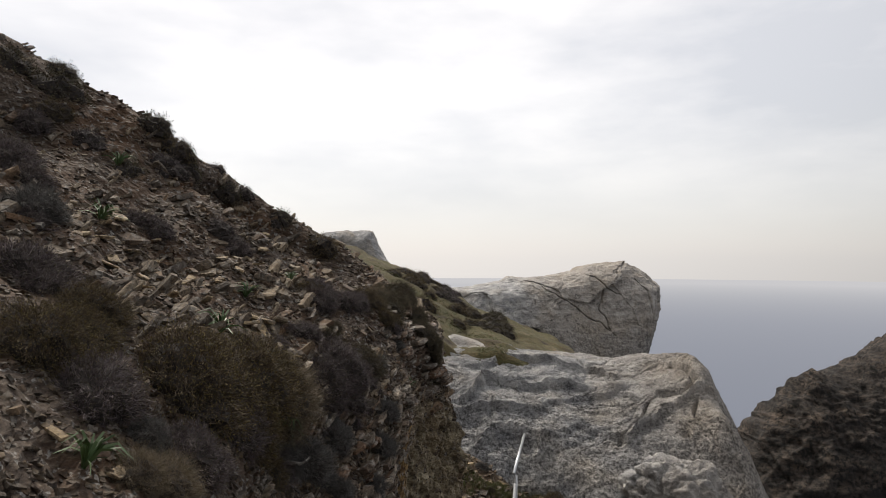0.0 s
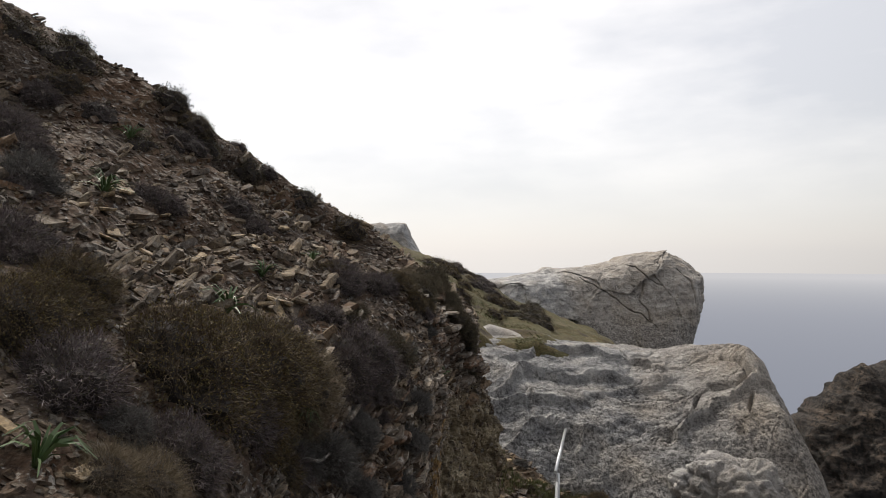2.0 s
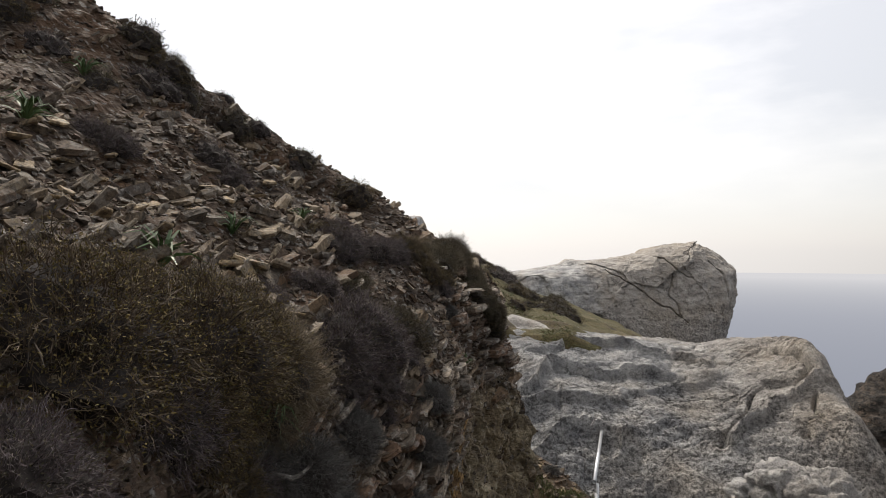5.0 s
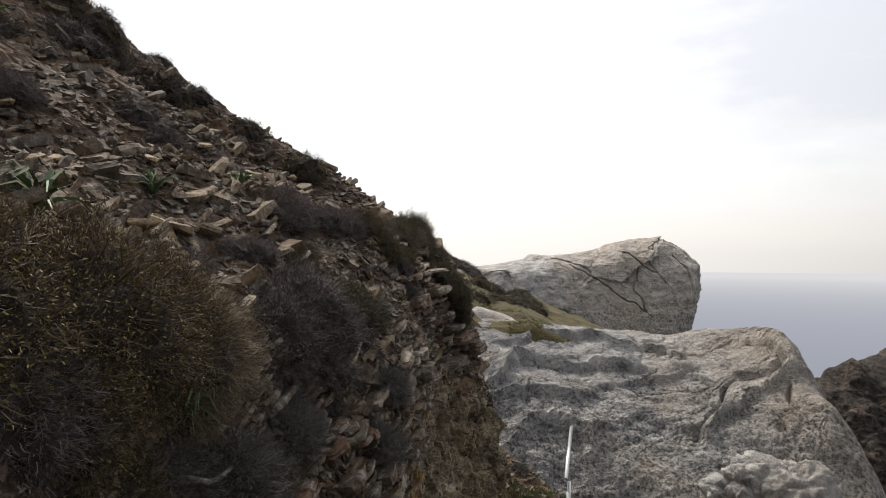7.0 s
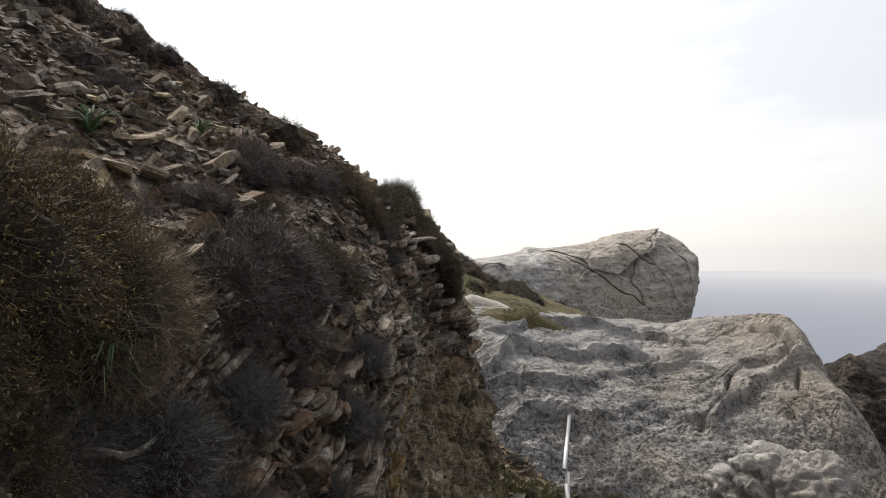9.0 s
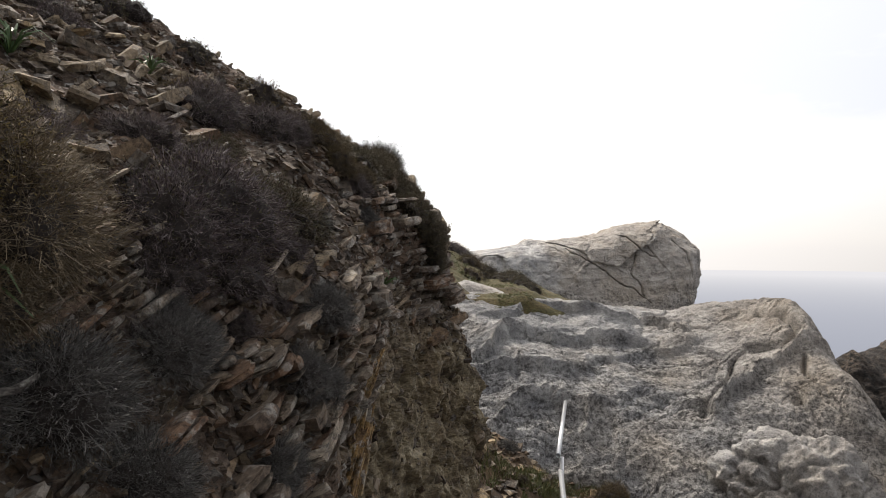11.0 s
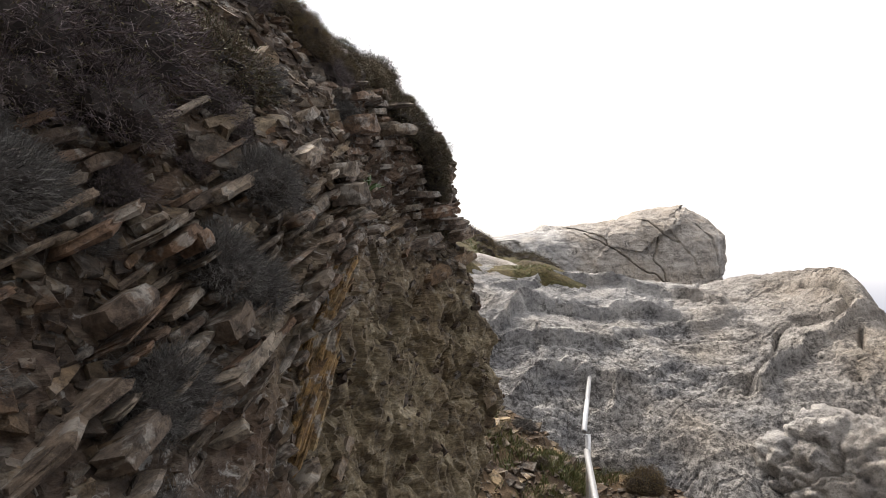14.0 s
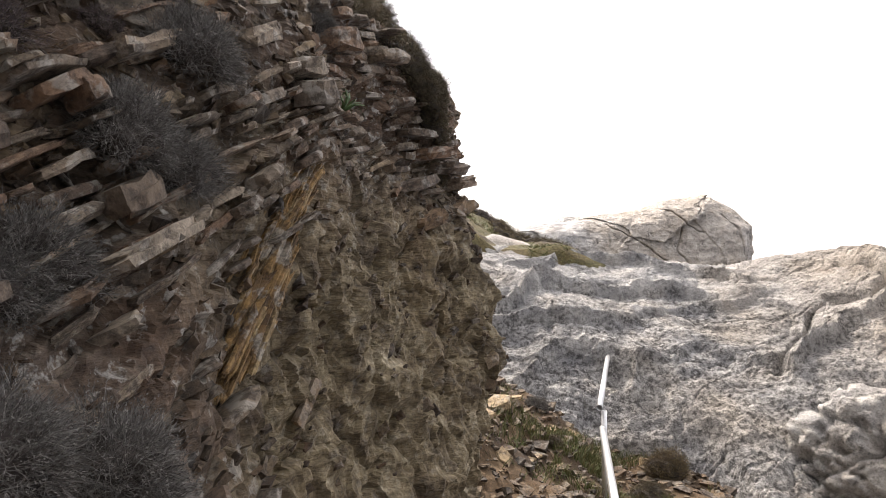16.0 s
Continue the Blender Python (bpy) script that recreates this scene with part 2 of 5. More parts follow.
def sea_material():
    """Calm water far below, glowing, with the haze of the distance painted into its emission colour."""
    m, nt, bsdf = material("sea")
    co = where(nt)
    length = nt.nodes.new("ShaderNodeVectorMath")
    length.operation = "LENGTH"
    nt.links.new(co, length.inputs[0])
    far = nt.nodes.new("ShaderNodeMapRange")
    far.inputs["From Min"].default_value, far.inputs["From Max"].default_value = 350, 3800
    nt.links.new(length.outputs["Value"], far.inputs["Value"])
    # painted haze: the emission pales with range towards the sky's tone
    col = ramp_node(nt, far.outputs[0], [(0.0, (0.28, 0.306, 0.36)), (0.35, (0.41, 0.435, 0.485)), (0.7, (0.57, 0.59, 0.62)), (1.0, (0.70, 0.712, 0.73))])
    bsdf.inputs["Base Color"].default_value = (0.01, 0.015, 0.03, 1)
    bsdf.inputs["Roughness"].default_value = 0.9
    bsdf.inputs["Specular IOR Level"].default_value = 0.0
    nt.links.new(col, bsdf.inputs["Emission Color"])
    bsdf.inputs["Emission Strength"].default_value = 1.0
    return m


SCHIST = schist_material()


def dark_cliff_material():
    """Far cliff: dark brown beds freckled with scrub."""
    m, nt, bsdf = material("dark_cliff")
    co = where(nt)
    beds = noise_node(nt, co, 0.5, 8, 0.66, (1.0, 1.0, 3.0))
    scrub = noise_node(nt, co, 3.6, 9, 0.75)
    col = ramp_node(nt, beds, [(0.34, (0.022, 0.018, 0.016)), (0.52, (0.070, 0.054, 0.043)), (0.68, (0.16, 0.12, 0.088))])
    col = mix_node(nt, ramp_node(nt, scrub, [(0.47, (0, 0, 0)), (0.55, (1, 1, 1))]), col, (0.016, 0.014, 0.011))
    nt.links.new(col, bsdf.inputs["Base Color"])
    bsdf.inputs["Roughness"].default_value = 0.95
    bump_node(nt, bsdf, [(beds, 0.9, 0.5), (scrub, 0.8, 0.25)])
    return m


DARK_CLIFF = dark_cliff_material()
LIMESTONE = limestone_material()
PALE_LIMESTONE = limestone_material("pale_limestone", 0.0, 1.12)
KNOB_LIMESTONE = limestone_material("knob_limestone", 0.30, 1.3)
EARTH = earth_material()
TURF = turf_material()
STONE = stone_material("slabs", [(0.060, 0.043, 0.031), (0.125, 0.096, 0.068), (0.21, 0.155, 0.095), (0.085, 0.064, 0.048), (0.30, 0.235, 0.155), (0.16, 0.088, 0.042), (0.105, 0.082, 0.06)], lichen=0.22)
GRAVEL = stone_material("gravel", [(0.045, 0.031, 0.021), (0.10, 0.072, 0.047), (0.17, 0.125, 0.078), (0.09, 0.052, 0.027), (0.055, 0.041, 0.03)], lichen=0.2)
STEEL = plain("galvanised_steel", (0.62, 0.63, 0.64), 0.38, 0.85, 0.12)
SEA = sea_material()


# ---- noise and surfaces ----
def hashed(ix, iy, iz, salt=0):
    h = (ix.astype(np.int64) * 374761393 + iy.astype(np.int64) * 668265263 + iz.astype(np.int64) * 2147483647 + salt * 1274126177) & 0xFFFFFFFF
    h = ((h ^ (h >> 13)) * 1103515245) & 0xFFFFFFFF
    h = ((h ^ (h >> 16)) * 2654435761) & 0xFFFFFFFF
    return ((h ^ (h >> 15)) & 0xFFFFFF) / float(0xFFFFFF)


def value_noise(p, salt=0):
    i = np.floor(p)
    f = p - i
    f = f * f * (3 - 2 * f)
    i = i.astype(np.int64)
    total = 0.0
    for a in (0, 1):
        for b in (0, 1):
            for c in (0, 1):
                w = (f[..., 0] if a else 1 - f[..., 0]) * (f[..., 1] if b else 1 - f[..., 1]) * (f[..., 2] if c else 1 - f[..., 2])
                total = total + w * hashed(i[..., 0] + a, i[..., 1] + b, i[..., 2] + c, salt)
    return total * 2 - 1


def fbm(p, octaves=4, salt=0, rough=0.5):
    total, amp = 0.0, 1.0
    for k in range(octaves):
        total = total + amp * value_noise(p * (2.03 ** k) + 17.3 * k, salt + k)
        amp *= rough
    return total


def ridged(p, octaves=4, salt=0):
    total, amp = 0.0, 1.0
    for k in range(octaves):
        total = total + amp * (1 - 2 * np.abs(value_noise(p * (2.07 ** k) + 9.1 * k, salt + k)))
        amp *= 0.5
    return total


def cells(p, salt=0):
    """Distance to the nearest and the second nearest of scattered seeds, and the nearest seed's number."""
    i = np.floor(p).astype(np.int64)
    d1 = np.full(p.shape[:-1], 9.0)
    d2 = d1.copy()
    tag = d1.copy()
    for a in (-1, 0, 1):
        for b in (-1, 0, 1):
            for c in (-1, 0, 1):
                j = i + (a, b, c)
                s = np.stack([j[..., k] + hashed(j[..., 0], j[..., 1], j[..., 2], salt + k) for k in range(3)], -1)
                d = np.linalg.norm(p - s, axis=-1)
                h = hashed(j[..., 0], j[..., 1], j[..., 2], salt + 7)
                near = d < d1
                d2 = np.where(near, d1, np.minimum(d2, d))
                tag = np.where(near, h, tag)
                d1 = np.where(near, d, d1)
    return d1, d2, tag


def weights(nodes, v):
    """Smooth interpolation between uneven nodes, as a matrix."""
    nodes = np.asarray(nodes, float)
    v = np.clip(np.atleast_1d(np.asarray(v, float)), nodes[0], nodes[-1])
    i = np.clip(np.searchsorted(nodes, v) - 1, 0, len(nodes) - 2)
    h = nodes[i + 1] - nodes[i]
    s = (v - nodes[i]) / h
    m = np.zeros((len(v), len(nodes)))
    r = np.arange(len(v))
    m[r, i] += 2 * s ** 3 - 3 * s ** 2 + 1
    m[r, i + 1] += -2 * s ** 3 + 3 * s ** 2
    for k, w in ((i, (s ** 3 - 2 * s ** 2 + s) * h), (i + 1, (s ** 3 - s ** 2) * h)):
        a, b = np.clip(k - 1, 0, len(nodes) - 1), np.clip(k + 1, 0, len(nodes) - 1)
        d = nodes[b] - nodes[a]
        np.add.at(m, (r, b), w / d)
        np.add.at(m, (r, a), -w / d)
    return m


def spaced(*runs):
    """Coordinates in runs of (start, end, step)."""
    return np.unique(np.concatenate([np.arange(a, b, s) for a, b, s in runs] + [np.array([runs[-1][1]])]).round(5))


def grid_object(name, pts, mat, smooth=True, flip=False):
    nu, nv = pts.shape[:2]
    idx = np.arange(nu * nv).reshape(nu, nv)
    quads = np.stack([idx[:-1, :-1], idx[1:, :-1], idx[1:, 1:], idx[:-1, 1:]], -1).reshape(-1, 4)
    if flip:
        quads = quads[:, ::-1]
    me = bpy.data.meshes.new(name)
    me.vertices.add(nu * nv)
    me.vertices.foreach_set("co", pts.reshape(-1).astype(np.float32))
    me.loops.add(quads.size)
    me.loops.foreach_set("vertex_index", quads.reshape(-1).astype(np.int32))
    me.polygons.add(len(quads))
    me.polygons.foreach_set("loop_start", np.arange(0, quads.size, 4, dtype=np.int32))
    me.update(calc_edges=True)
    me.polygons.foreach_set("use_smooth", np.full(len(quads), smooth))
    me.materials.append(mat)
    return new(name, me)


def soup(name, verts, faces, mat, parent=None, smooth=False):
    me = bpy.data.meshes.new(name)
    me.from_pydata([tuple(v) for v in verts], [], [tuple(f) for f in faces])
    me.update()
    if smooth:
        me.polygons.foreach_set("use_smooth", np.full(len(me.polygons), True))
    me.materials.append(mat)
    ob = new(name, me)
    ob.parent = parent
    return ob


def part(name, bm, mat, parent, label=""):
    me = bpy.data.meshes.new(name)
    bm.to_mesh(me)
    bm.free()
    me.materials.append(mat)
    ob = new(name, me)
    ob.parent = parent
    return tagged(ob, label)


def empty(name, m=None):
    ob = new(name)
    ob.empty_display_size = 0.1
    if m is not None:
        ob.matrix_world = m
    return ob


# ---- the hillside: how far it reaches out, by the way along and the height ----
HILL_ALONG = (-3, 1, 3.5, 5, 6, 7, 8, 8.8, 9.8, 12, 18)
HILL_UP = (-3, -1.6, -0.8, 0, 0.8, 1.8, 3, 5, 8)
HILL_OUT = np.array((
    (-0.21, -0.52, -0.76, -1.18, -1.8, -2.8, -4.22, -6.81, -10.8),
    (-0.25, -0.5, -0.72, -1.16, -1.9, -2.98, -4.42, -6.89, -10.58),
    (-0.26, -0.51, -0.7, -1.01, -1.67, -3.14, -4.58, -6.92, -10.33),
    (-0.2, -0.49, -0.75, -1.31, -1.45, -3.22, -4.68, -6.81, -10.05),
    (-0.09, -0.42, -0.46, -0.8, -1.44, -3.1, -4.92, -6.48, -9.82),
    (0.13, -0.29, -0.43, -0.38, -1.04, -2.7, -4.77, -5.91, -9.72),
    (0.26, 0.07, -0.2, -0.41, -0.55, -2.17, -3.87, -6.16, -9.91),
    (0.03, 0.07, 0.23, -0.08, -0.46, -2.97, -3.34, -7.35, -10.31),
    (-0.87, -0.81, -0.79, -0.15, -0.36, -1.73, -3.82, -7.34, -11.41),
    (-3.53, -3.35, -3.16, -2.89, -2.94, -4.05, -6.11, -9.39, -14.04),
    (-11.14, -11.01, -11.01, -11.21, -11.7, -12.66, -14.13, -16.94, -21.41),
))


def hill_out(y, z):
    return (weights(HILL_ALONG, y) @ HILL_OUT * weights(HILL_UP, z)).sum(-1)


def hill_frame(y, z):
    """A place on the smooth hillside and its outward normal."""
    e = 0.05
    x = hill_out([y], [z])[0]
    fy = (hill_out([y + e], [z])[0] - hill_out([y - e], [z])[0]) / (2 * e)
    fz = (hill_out([y], [z + e])[0] - hill_out([y], [z - e])[0]) / (2 * e)
    return Vector((x, y, z)), Vector((1, -fy, -fz)).normalized()


BED_UP = Vector((-0.38, -0.29, 0.86)).normalized()        # the normal of the tilted beds


def hill_relief(p, steep):
    """Relief in metres along the normal: broken beds on the steep face, lumpy scree above."""
    bed = p @ np.array(BED_UP) + 0.035 * fbm(p * 1.7, 3, 11)
    run = p @ np.array((0.3, 0.88, 0.36))
    out = 0.0
    for thick, length, amp, salt in ((0.15, 0.60, 0.07, 1), (0.06, 0.40, 0.05, 2), (0.03, 0.16, 0.018, 3)):
        layer = np.floor(bed / thick)
        shift = hashed(layer, layer * 0, layer * 0, salt) * 5
        block = np.floor(run / length + shift)
        across = np.floor((p[..., 0] - p[..., 2]) / (length * 1.3) + shift * 1.7)
        h = hashed(layer, block, across, salt + 20)
        edge = bed / thick - layer
        out = out + amp * (h - 0.45) * (1 - 0.45 * edge)
    lump = 0.10 * fbm(p * 1.3, 3, 31) + 0.035 * fbm(p * 5.0, 3, 35) + 0.012 * fbm(p * 19.0, 2, 38)
    clay = np.clip((p[..., 1] - 6.45) / 0.5, 0, 1) * np.clip((-0.12 - p[..., 2]) / 0.35, 0, 1)
    d1, d2, tag = cells(p * np.array((4.2, 4.2, 3.0)) + 0.3 * fbm(p * 3, 3, 49)[..., None], 45)
    flute = 0.05 * ridged(p * np.array((2.6, 2.6, 1.1)), 4, 43) + 0.05 * fbm(p * 3.3, 4, 47, 0.6) + 0.09 * (tag - 0.5) - 0.03 * np.exp(-((d2 - d1) / 0.05) ** 2)
    for scale, step, salt in ((10.0, 0.05, 145), (23.0, 0.022, 149)):
        d1, d2, tag = cells(p * scale * np.array((1.0, 1.0, 0.75)), salt)
        flute = flute + step * (tag - 0.5)
    out = out * (1 - 0.7 * clay) + flute * clay
    return steep * (out + 0.6 * lump) + (1 - steep) * (0.45 * out + 0.8 * lump)


def hillside():
    y = spaced((-5, 2.5, 0.1), (2.5, 4.6, 0.035), (4.6, 5.4, 0.02), (5.4, 9.1, 0.0135), (9.1, 9.9, 0.02), (9.9, 18, 0.12))
    z = spaced((-3.0, -1.9, 0.06), (-1.9, -1.5, 0.02), (-1.5, 0.9, 0.0135), (0.9, 1.3, 0.02), (1.3, 3.6, 0.04), (3.6, 8.0, 0.11))
    x = weights(HILL_ALONG, y) @ HILL_OUT @ weights(HILL_UP, z).T
    fy, fz = np.gradient(x, y, z)
    pts = np.stack([x, *np.meshgrid(y, z, indexing="ij")], -1)
    nor = np.stack([np.ones_like(x), -fy, -fz], -1)
    nor /= np.linalg.norm(nor, axis=-1, keepdims=True)
    steep = np.clip((1.15 - nor[..., 2] * 1.6), 0, 1)
    pts = pts + nor * hill_relief(pts, steep)[..., None]
    ob = grid_object("hillside", pts, SCHIST, smooth=False)
    return tagged(ob, "steep hillside of broken grey-brown schist beds and rusty earth", "hillside", kind="structure")


HILL = hillside()

# ---- the limestone slab: its height over the plan ----
SLAB_ACROSS = (-1, 0.5, 1.5, 2.5, 3.5, 4.4, 5.0, 5.6, 6.4, 8)
SLAB_ALONG = (10, 11.2, 11.8, 12.6, 13.6, 15, 17, 20)
SLAB_HEIGHT = np.array((
    (-3.04, -2.11, -1.64, -1.02, -0.43, -0.31, -0.67, -1.48),
    (-2.98, -2.31, -1.82, -1.35, -0.78, -0.43, -0.68, -1.35),
    (-2.86, -2.37, -1.85, -1.31, -1.0, -0.55, -0.74, -1.29),
    (-2.66, -2.09, -1.79, -1.53, -1.06, -0.7, -0.83, -1.26),
    (-2.57, -1.8, -1.54, -1.45, -0.95, -0.79, -0.91, -1.65),
    (-2.8, -1.81, -1.47, -1.14, -0.78, -0.56, -1.53, -2.15),
    (-3.25, -2.11, -1.47, -1.17, -0.5, -0.82, -1.67, -2.64),
    (-3.96, -3.13, -2.75, -2.42, -1.45, -1.4, -2.18, -3.31),
    (-5.28, -4.63, -4.32, -3.88, -3.21, -2.97, -3.45, -4.45),
    (-8.21, -7.72, -7.45, -7.06, -6.72, -6.48, -6.51, -6.94),
))


def groove(x, y, line, width, depth):
    """A crack along a line of plan points."""
    best = np.full(x.shape, 9.0)
    for (ax, ay), (bx, by) in zip(line[:-1], line[1:]):
        dx, dy = bx - ax, by - ay
        s = np.clip(((x - ax) * dx + (y - ay) * dy) / (dx * dx + dy * dy), 0, 1)
        best = np.minimum(best, np.hypot(x - ax - s * dx, y - ay - s * dy))
    return -depth * np.exp(-(best / width) ** 2)


def ledge(x, y, line, lift, fade):
    """A step along a line of plan points: high on the far side, dying away beyond it."""
    pts = np.array(line)
    front = np.interp(x, pts[:, 0], pts[:, 1])
    d = y - front
    ends = np.clip((x - pts[0, 0]) / 0.25, 0, 1) * np.clip((pts[-1, 0] - x) / 0.4, 0, 1)
    return lift * ends * np.clip(d / 0.08 + 0.5, 0, 1) * np.exp(-np.maximum(d, 0) / fade)


LEDGES = (
    (((0.0, 12.3), (0.36, 12.5), (0.64, 12.7), (0.9, 12.83), (1.17, 12.64), (1.7, 12.5)), 0.20, 0.24),
    (((0.1, 12.6), (0.39, 12.82), (0.74, 13.19), (1.22, 13.46), (1.53, 13.2), (2.02, 13.56), (2.9, 13.4)), 0.26, 0.26),
    (((0.4, 13.6), (0.87, 13.9), (1.5, 14.36), (2.26, 14.34), (2.9, 14.22), (3.6, 13.7)), 0.16, 0.3),
    (((0.4, 11.6), (0.59, 11.8), (0.91, 12.13), (1.47, 12.12), (1.8, 11.8)), 0.16, 0.25),
    (((1.5, 11.7), (1.69, 11.88), (2.33, 12.36), (2.77, 12.04), (3.18, 11.68), (3.6, 12.1), (4.4, 12.65), (5.3, 12.8)), 0.22, 0.28),
    (((1.4, 12.5), (1.86, 12.75), (2.53, 13.13), (3.19, 13.32), (3.9, 13.45)), 0.10, 0.25),
)
CRACKS = (
    (((3.06, 11.75), (3.26, 12.13), (3.71, 12.75), (3.97, 12.93)), 0.028, 0.15),
    (((4.1, 13.05), (4.45, 12.81), (4.75, 12.96), (4.73, 13.38), (4.6, 13.8)), 0.05, 0.20),
    (((4.62, 12.58), (4.5, 12.3), (4.45, 12.06)), 0.028, 0.16),
    (((4.12, 11.8), (4.18, 11.81)), 0.06, 0.16),
    (((2.9, 14.9), (3.0, 14.5), (3.3, 14.2)), 0.025, 0.10),
    (((2.9, 12.05), (3.06, 11.95), (3.2, 12.0)), 0.02, 0.08),
)


def slab():
    x = spaced((-1.0, 5.6, 0.02), (5.6, 8.0, 0.06))
    y = spaced((10.0, 14.6, 0.016), (14.6, 16.5, 0.05), (16.5, 20.0, 0.15))
    h = weights(SLAB_ACROSS, x) @ SLAB_HEIGHT @ weights(SLAB_ALONG, y).T
    gx, gy = np.meshgrid(x, y, indexing="ij")
    p = np.stack([gx, gy, h], -1)
    q = p * np.array((0.55, 1.5, 1.5))
    warp = 0.25 * fbm(p * 0.8, 3, 51)
    # long ledges: a lip that stands over the lower side and dies away up the slope
    wx, wy = gx + 0.12 * fbm(p * 2.6, 4, 73), gy + 0.13 * fbm(p * 2.3, 4, 74)
    for line, lift, fade in LEDGES:
        h = h + ledge(wx, wy, line, lift * 0.9, fade) * (0.55 + 0.75 * np.clip(0.5 + value_noise(p * 1.4, 66), 0, 1))
    fold = (gy * 1.05 - gx * 0.20 + 3.0 * warp) * 2.6
    saw = fold - np.floor(fold)
    lip = np.where(saw < 0.85, saw / 0.85, (1 - saw) / 0.15)
    tops = np.clip((gy - 11.6) / 0.8, 0, 1)
    h = h + tops * 0.02 * (lip - 0.5) * (0.5 + 0.8 * value_noise(p * 0.9, 61))
    h = h + 0.028 * ridged(q * 1.3, 4, 53) + 0.022 * fbm(p * 2.7, 5, 57, 0.5) + 0.013 * ridged(p * np.array((5.0, 9.0, 9.0)), 3, 59) + 0.004 * fbm(p * 24, 2, 60)
    h = h - 1.0 * np.exp(-((gx - 3.75) / 0.85) ** 2 - ((gy - 10.6) / 0.65) ** 2)
    h = h - 1.2 * np.clip((11.35 - gy) / 0.7, 0, 1) * np.clip((2.4 - gx) / 0.6, 0, 1)
    # fractured blocks, each set a little higher or lower, with open joints
    for scale, step, joint, salt in (((0.55, 1.1, 1.0), 0.07, 0.03, 161), ((1.5, 2.4, 2.2), 0.03, 0.02, 171), ((4.5, 6.0, 5.0), 0.014, 0.010, 181)):
        k = p * np.array(scale) + 0.35 * np.stack([warp, fbm(p * 1.3, 2, salt), fbm(p * 2.1, 2, salt + 3)], -1)
        d1, d2, tag = cells(k, salt)
        h = h + step * (tag - 0.5) * np.clip((d2 - d1) / 0.12, 0, 1) - joint * np.exp(-((d2 - d1) / 0.035) ** 2) * (tag > 0.35)
    bumps = np.clip((12.0 - gy) / 0.6, 0, 1)
    d1, d2, tag = cells(p * 3.2, 63)
    h = h + bumps * 0.07 * (0.6 - d1)
    jx, jy = gx + 0.05 * value_noise(p * 5, 71), gy + 0.05 * value_noise(p * 5, 72)
    for line, width, depth in CRACKS:
        h = h + groove(jx, jy, line, width, depth)
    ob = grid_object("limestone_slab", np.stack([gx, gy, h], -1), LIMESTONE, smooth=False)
    return tagged(ob, "broad pale grey weathered limestone slab with cracks beside the path", "rock outcrop")


slab()


# ---- ground ----
PATH_ALONG = (-8, 0, 1.2, 2.4, 3.6, 4.8, 7, 9, 11, 12.5, 14)
PATH_HEIGHT = np.array((0.9, 0.0, -0.25, -0.7, -1.3, -1.95, -2.3, -2.45, -2.28, -2.1, -1.9))


def path_height(x, y):
    base = weights(PATH_ALONG, y) @ PATH_HEIGHT
    return base - 0.16 * np.maximum(0, x - 0.6) - 1.7 * np.maximum(0, x - 2.2) ** 1.3 + 0.25 * np.maximum(0, 0.35 - x) ** 1.2 + 0.45 * np.maximum(0, 1.3 - x) * np.clip((y - 8.6) / 1.2, 0, 1)


def path_ground():
    x = spaced((-3.0, -0.3, 0.08), (-0.3, 2.4, 0.025), (2.4, 6.0, 0.12))
    y = spaced((-8, 7.0, 0.1), (7.0, 12.2, 0.025), (12.2, 14.0, 0.1))
    gx, gy = np.meshgrid(x, y, indexing="ij")
    z = path_height(gx.ravel(), gy.ravel()).reshape(gx.shape)
    p = np.stack([gx, gy, z], -1)
    z = z + 0.07 * fbm(p * 1.6, 3, 81) + 0.025 * fbm(p * 7, 3, 84)
    ob = grid_object("ground_path", np.stack([gx, gy, z], -1), EARTH)
    return tagged(ob, "stony brown earth path sloping down between cliff and slab", "ground", kind="structure")


path_ground()


def saddle_height(x, y):
    base = np.interp(y, (12, 13.5, 14.3, 17, 20, 32, 60), (-2.5, -1.3, -0.47, -0.42, -0.4, -0.3, -0.7))
    start = np.interp(y, (12, 14, 20, 32, 60), (-0.2, 0.25, 0.9, 1.6, 2.0))
    rise = np.maximum(0, start - x)
    z = base + 0.68 * rise - 0.05 * np.minimum(rise, 4) ** 2
    z = z - 0.35 * np.maximum(0, x - 1.2) ** 1.1 - 1.4 * np.maximum(0, x - 4.3)
    return np.minimum(z, 1.9 + 0.1 * value_noise(np.stack([x, y, 0 * x], -1) * 0.5, 5)) - 0.12 * np.maximum(0, y - 26)


def saddle():
    x = spaced((-16, -2.5, 0.25), (-2.5, 3, 0.07), (3, 13, 0.25))
    y = spaced((12.6, 22, 0.09), (22, 60, 0.5))
    gx, gy = np.meshgrid(x, y, indexing="ij")
    z = saddle_height(gx, gy)
    p = np.stack([gx, gy, z], -1)
    z = z + 0.12 * fbm(p * 0.9, 4, 91) + 0.04 * fbm(p * 4, 3, 95)
    ob = grid_object("ground_saddle", np.stack([gx, gy, z], -1), TURF)
    return tagged(ob, "far slope of brown stony earth above the slab", "ground", kind="structure")


saddle()


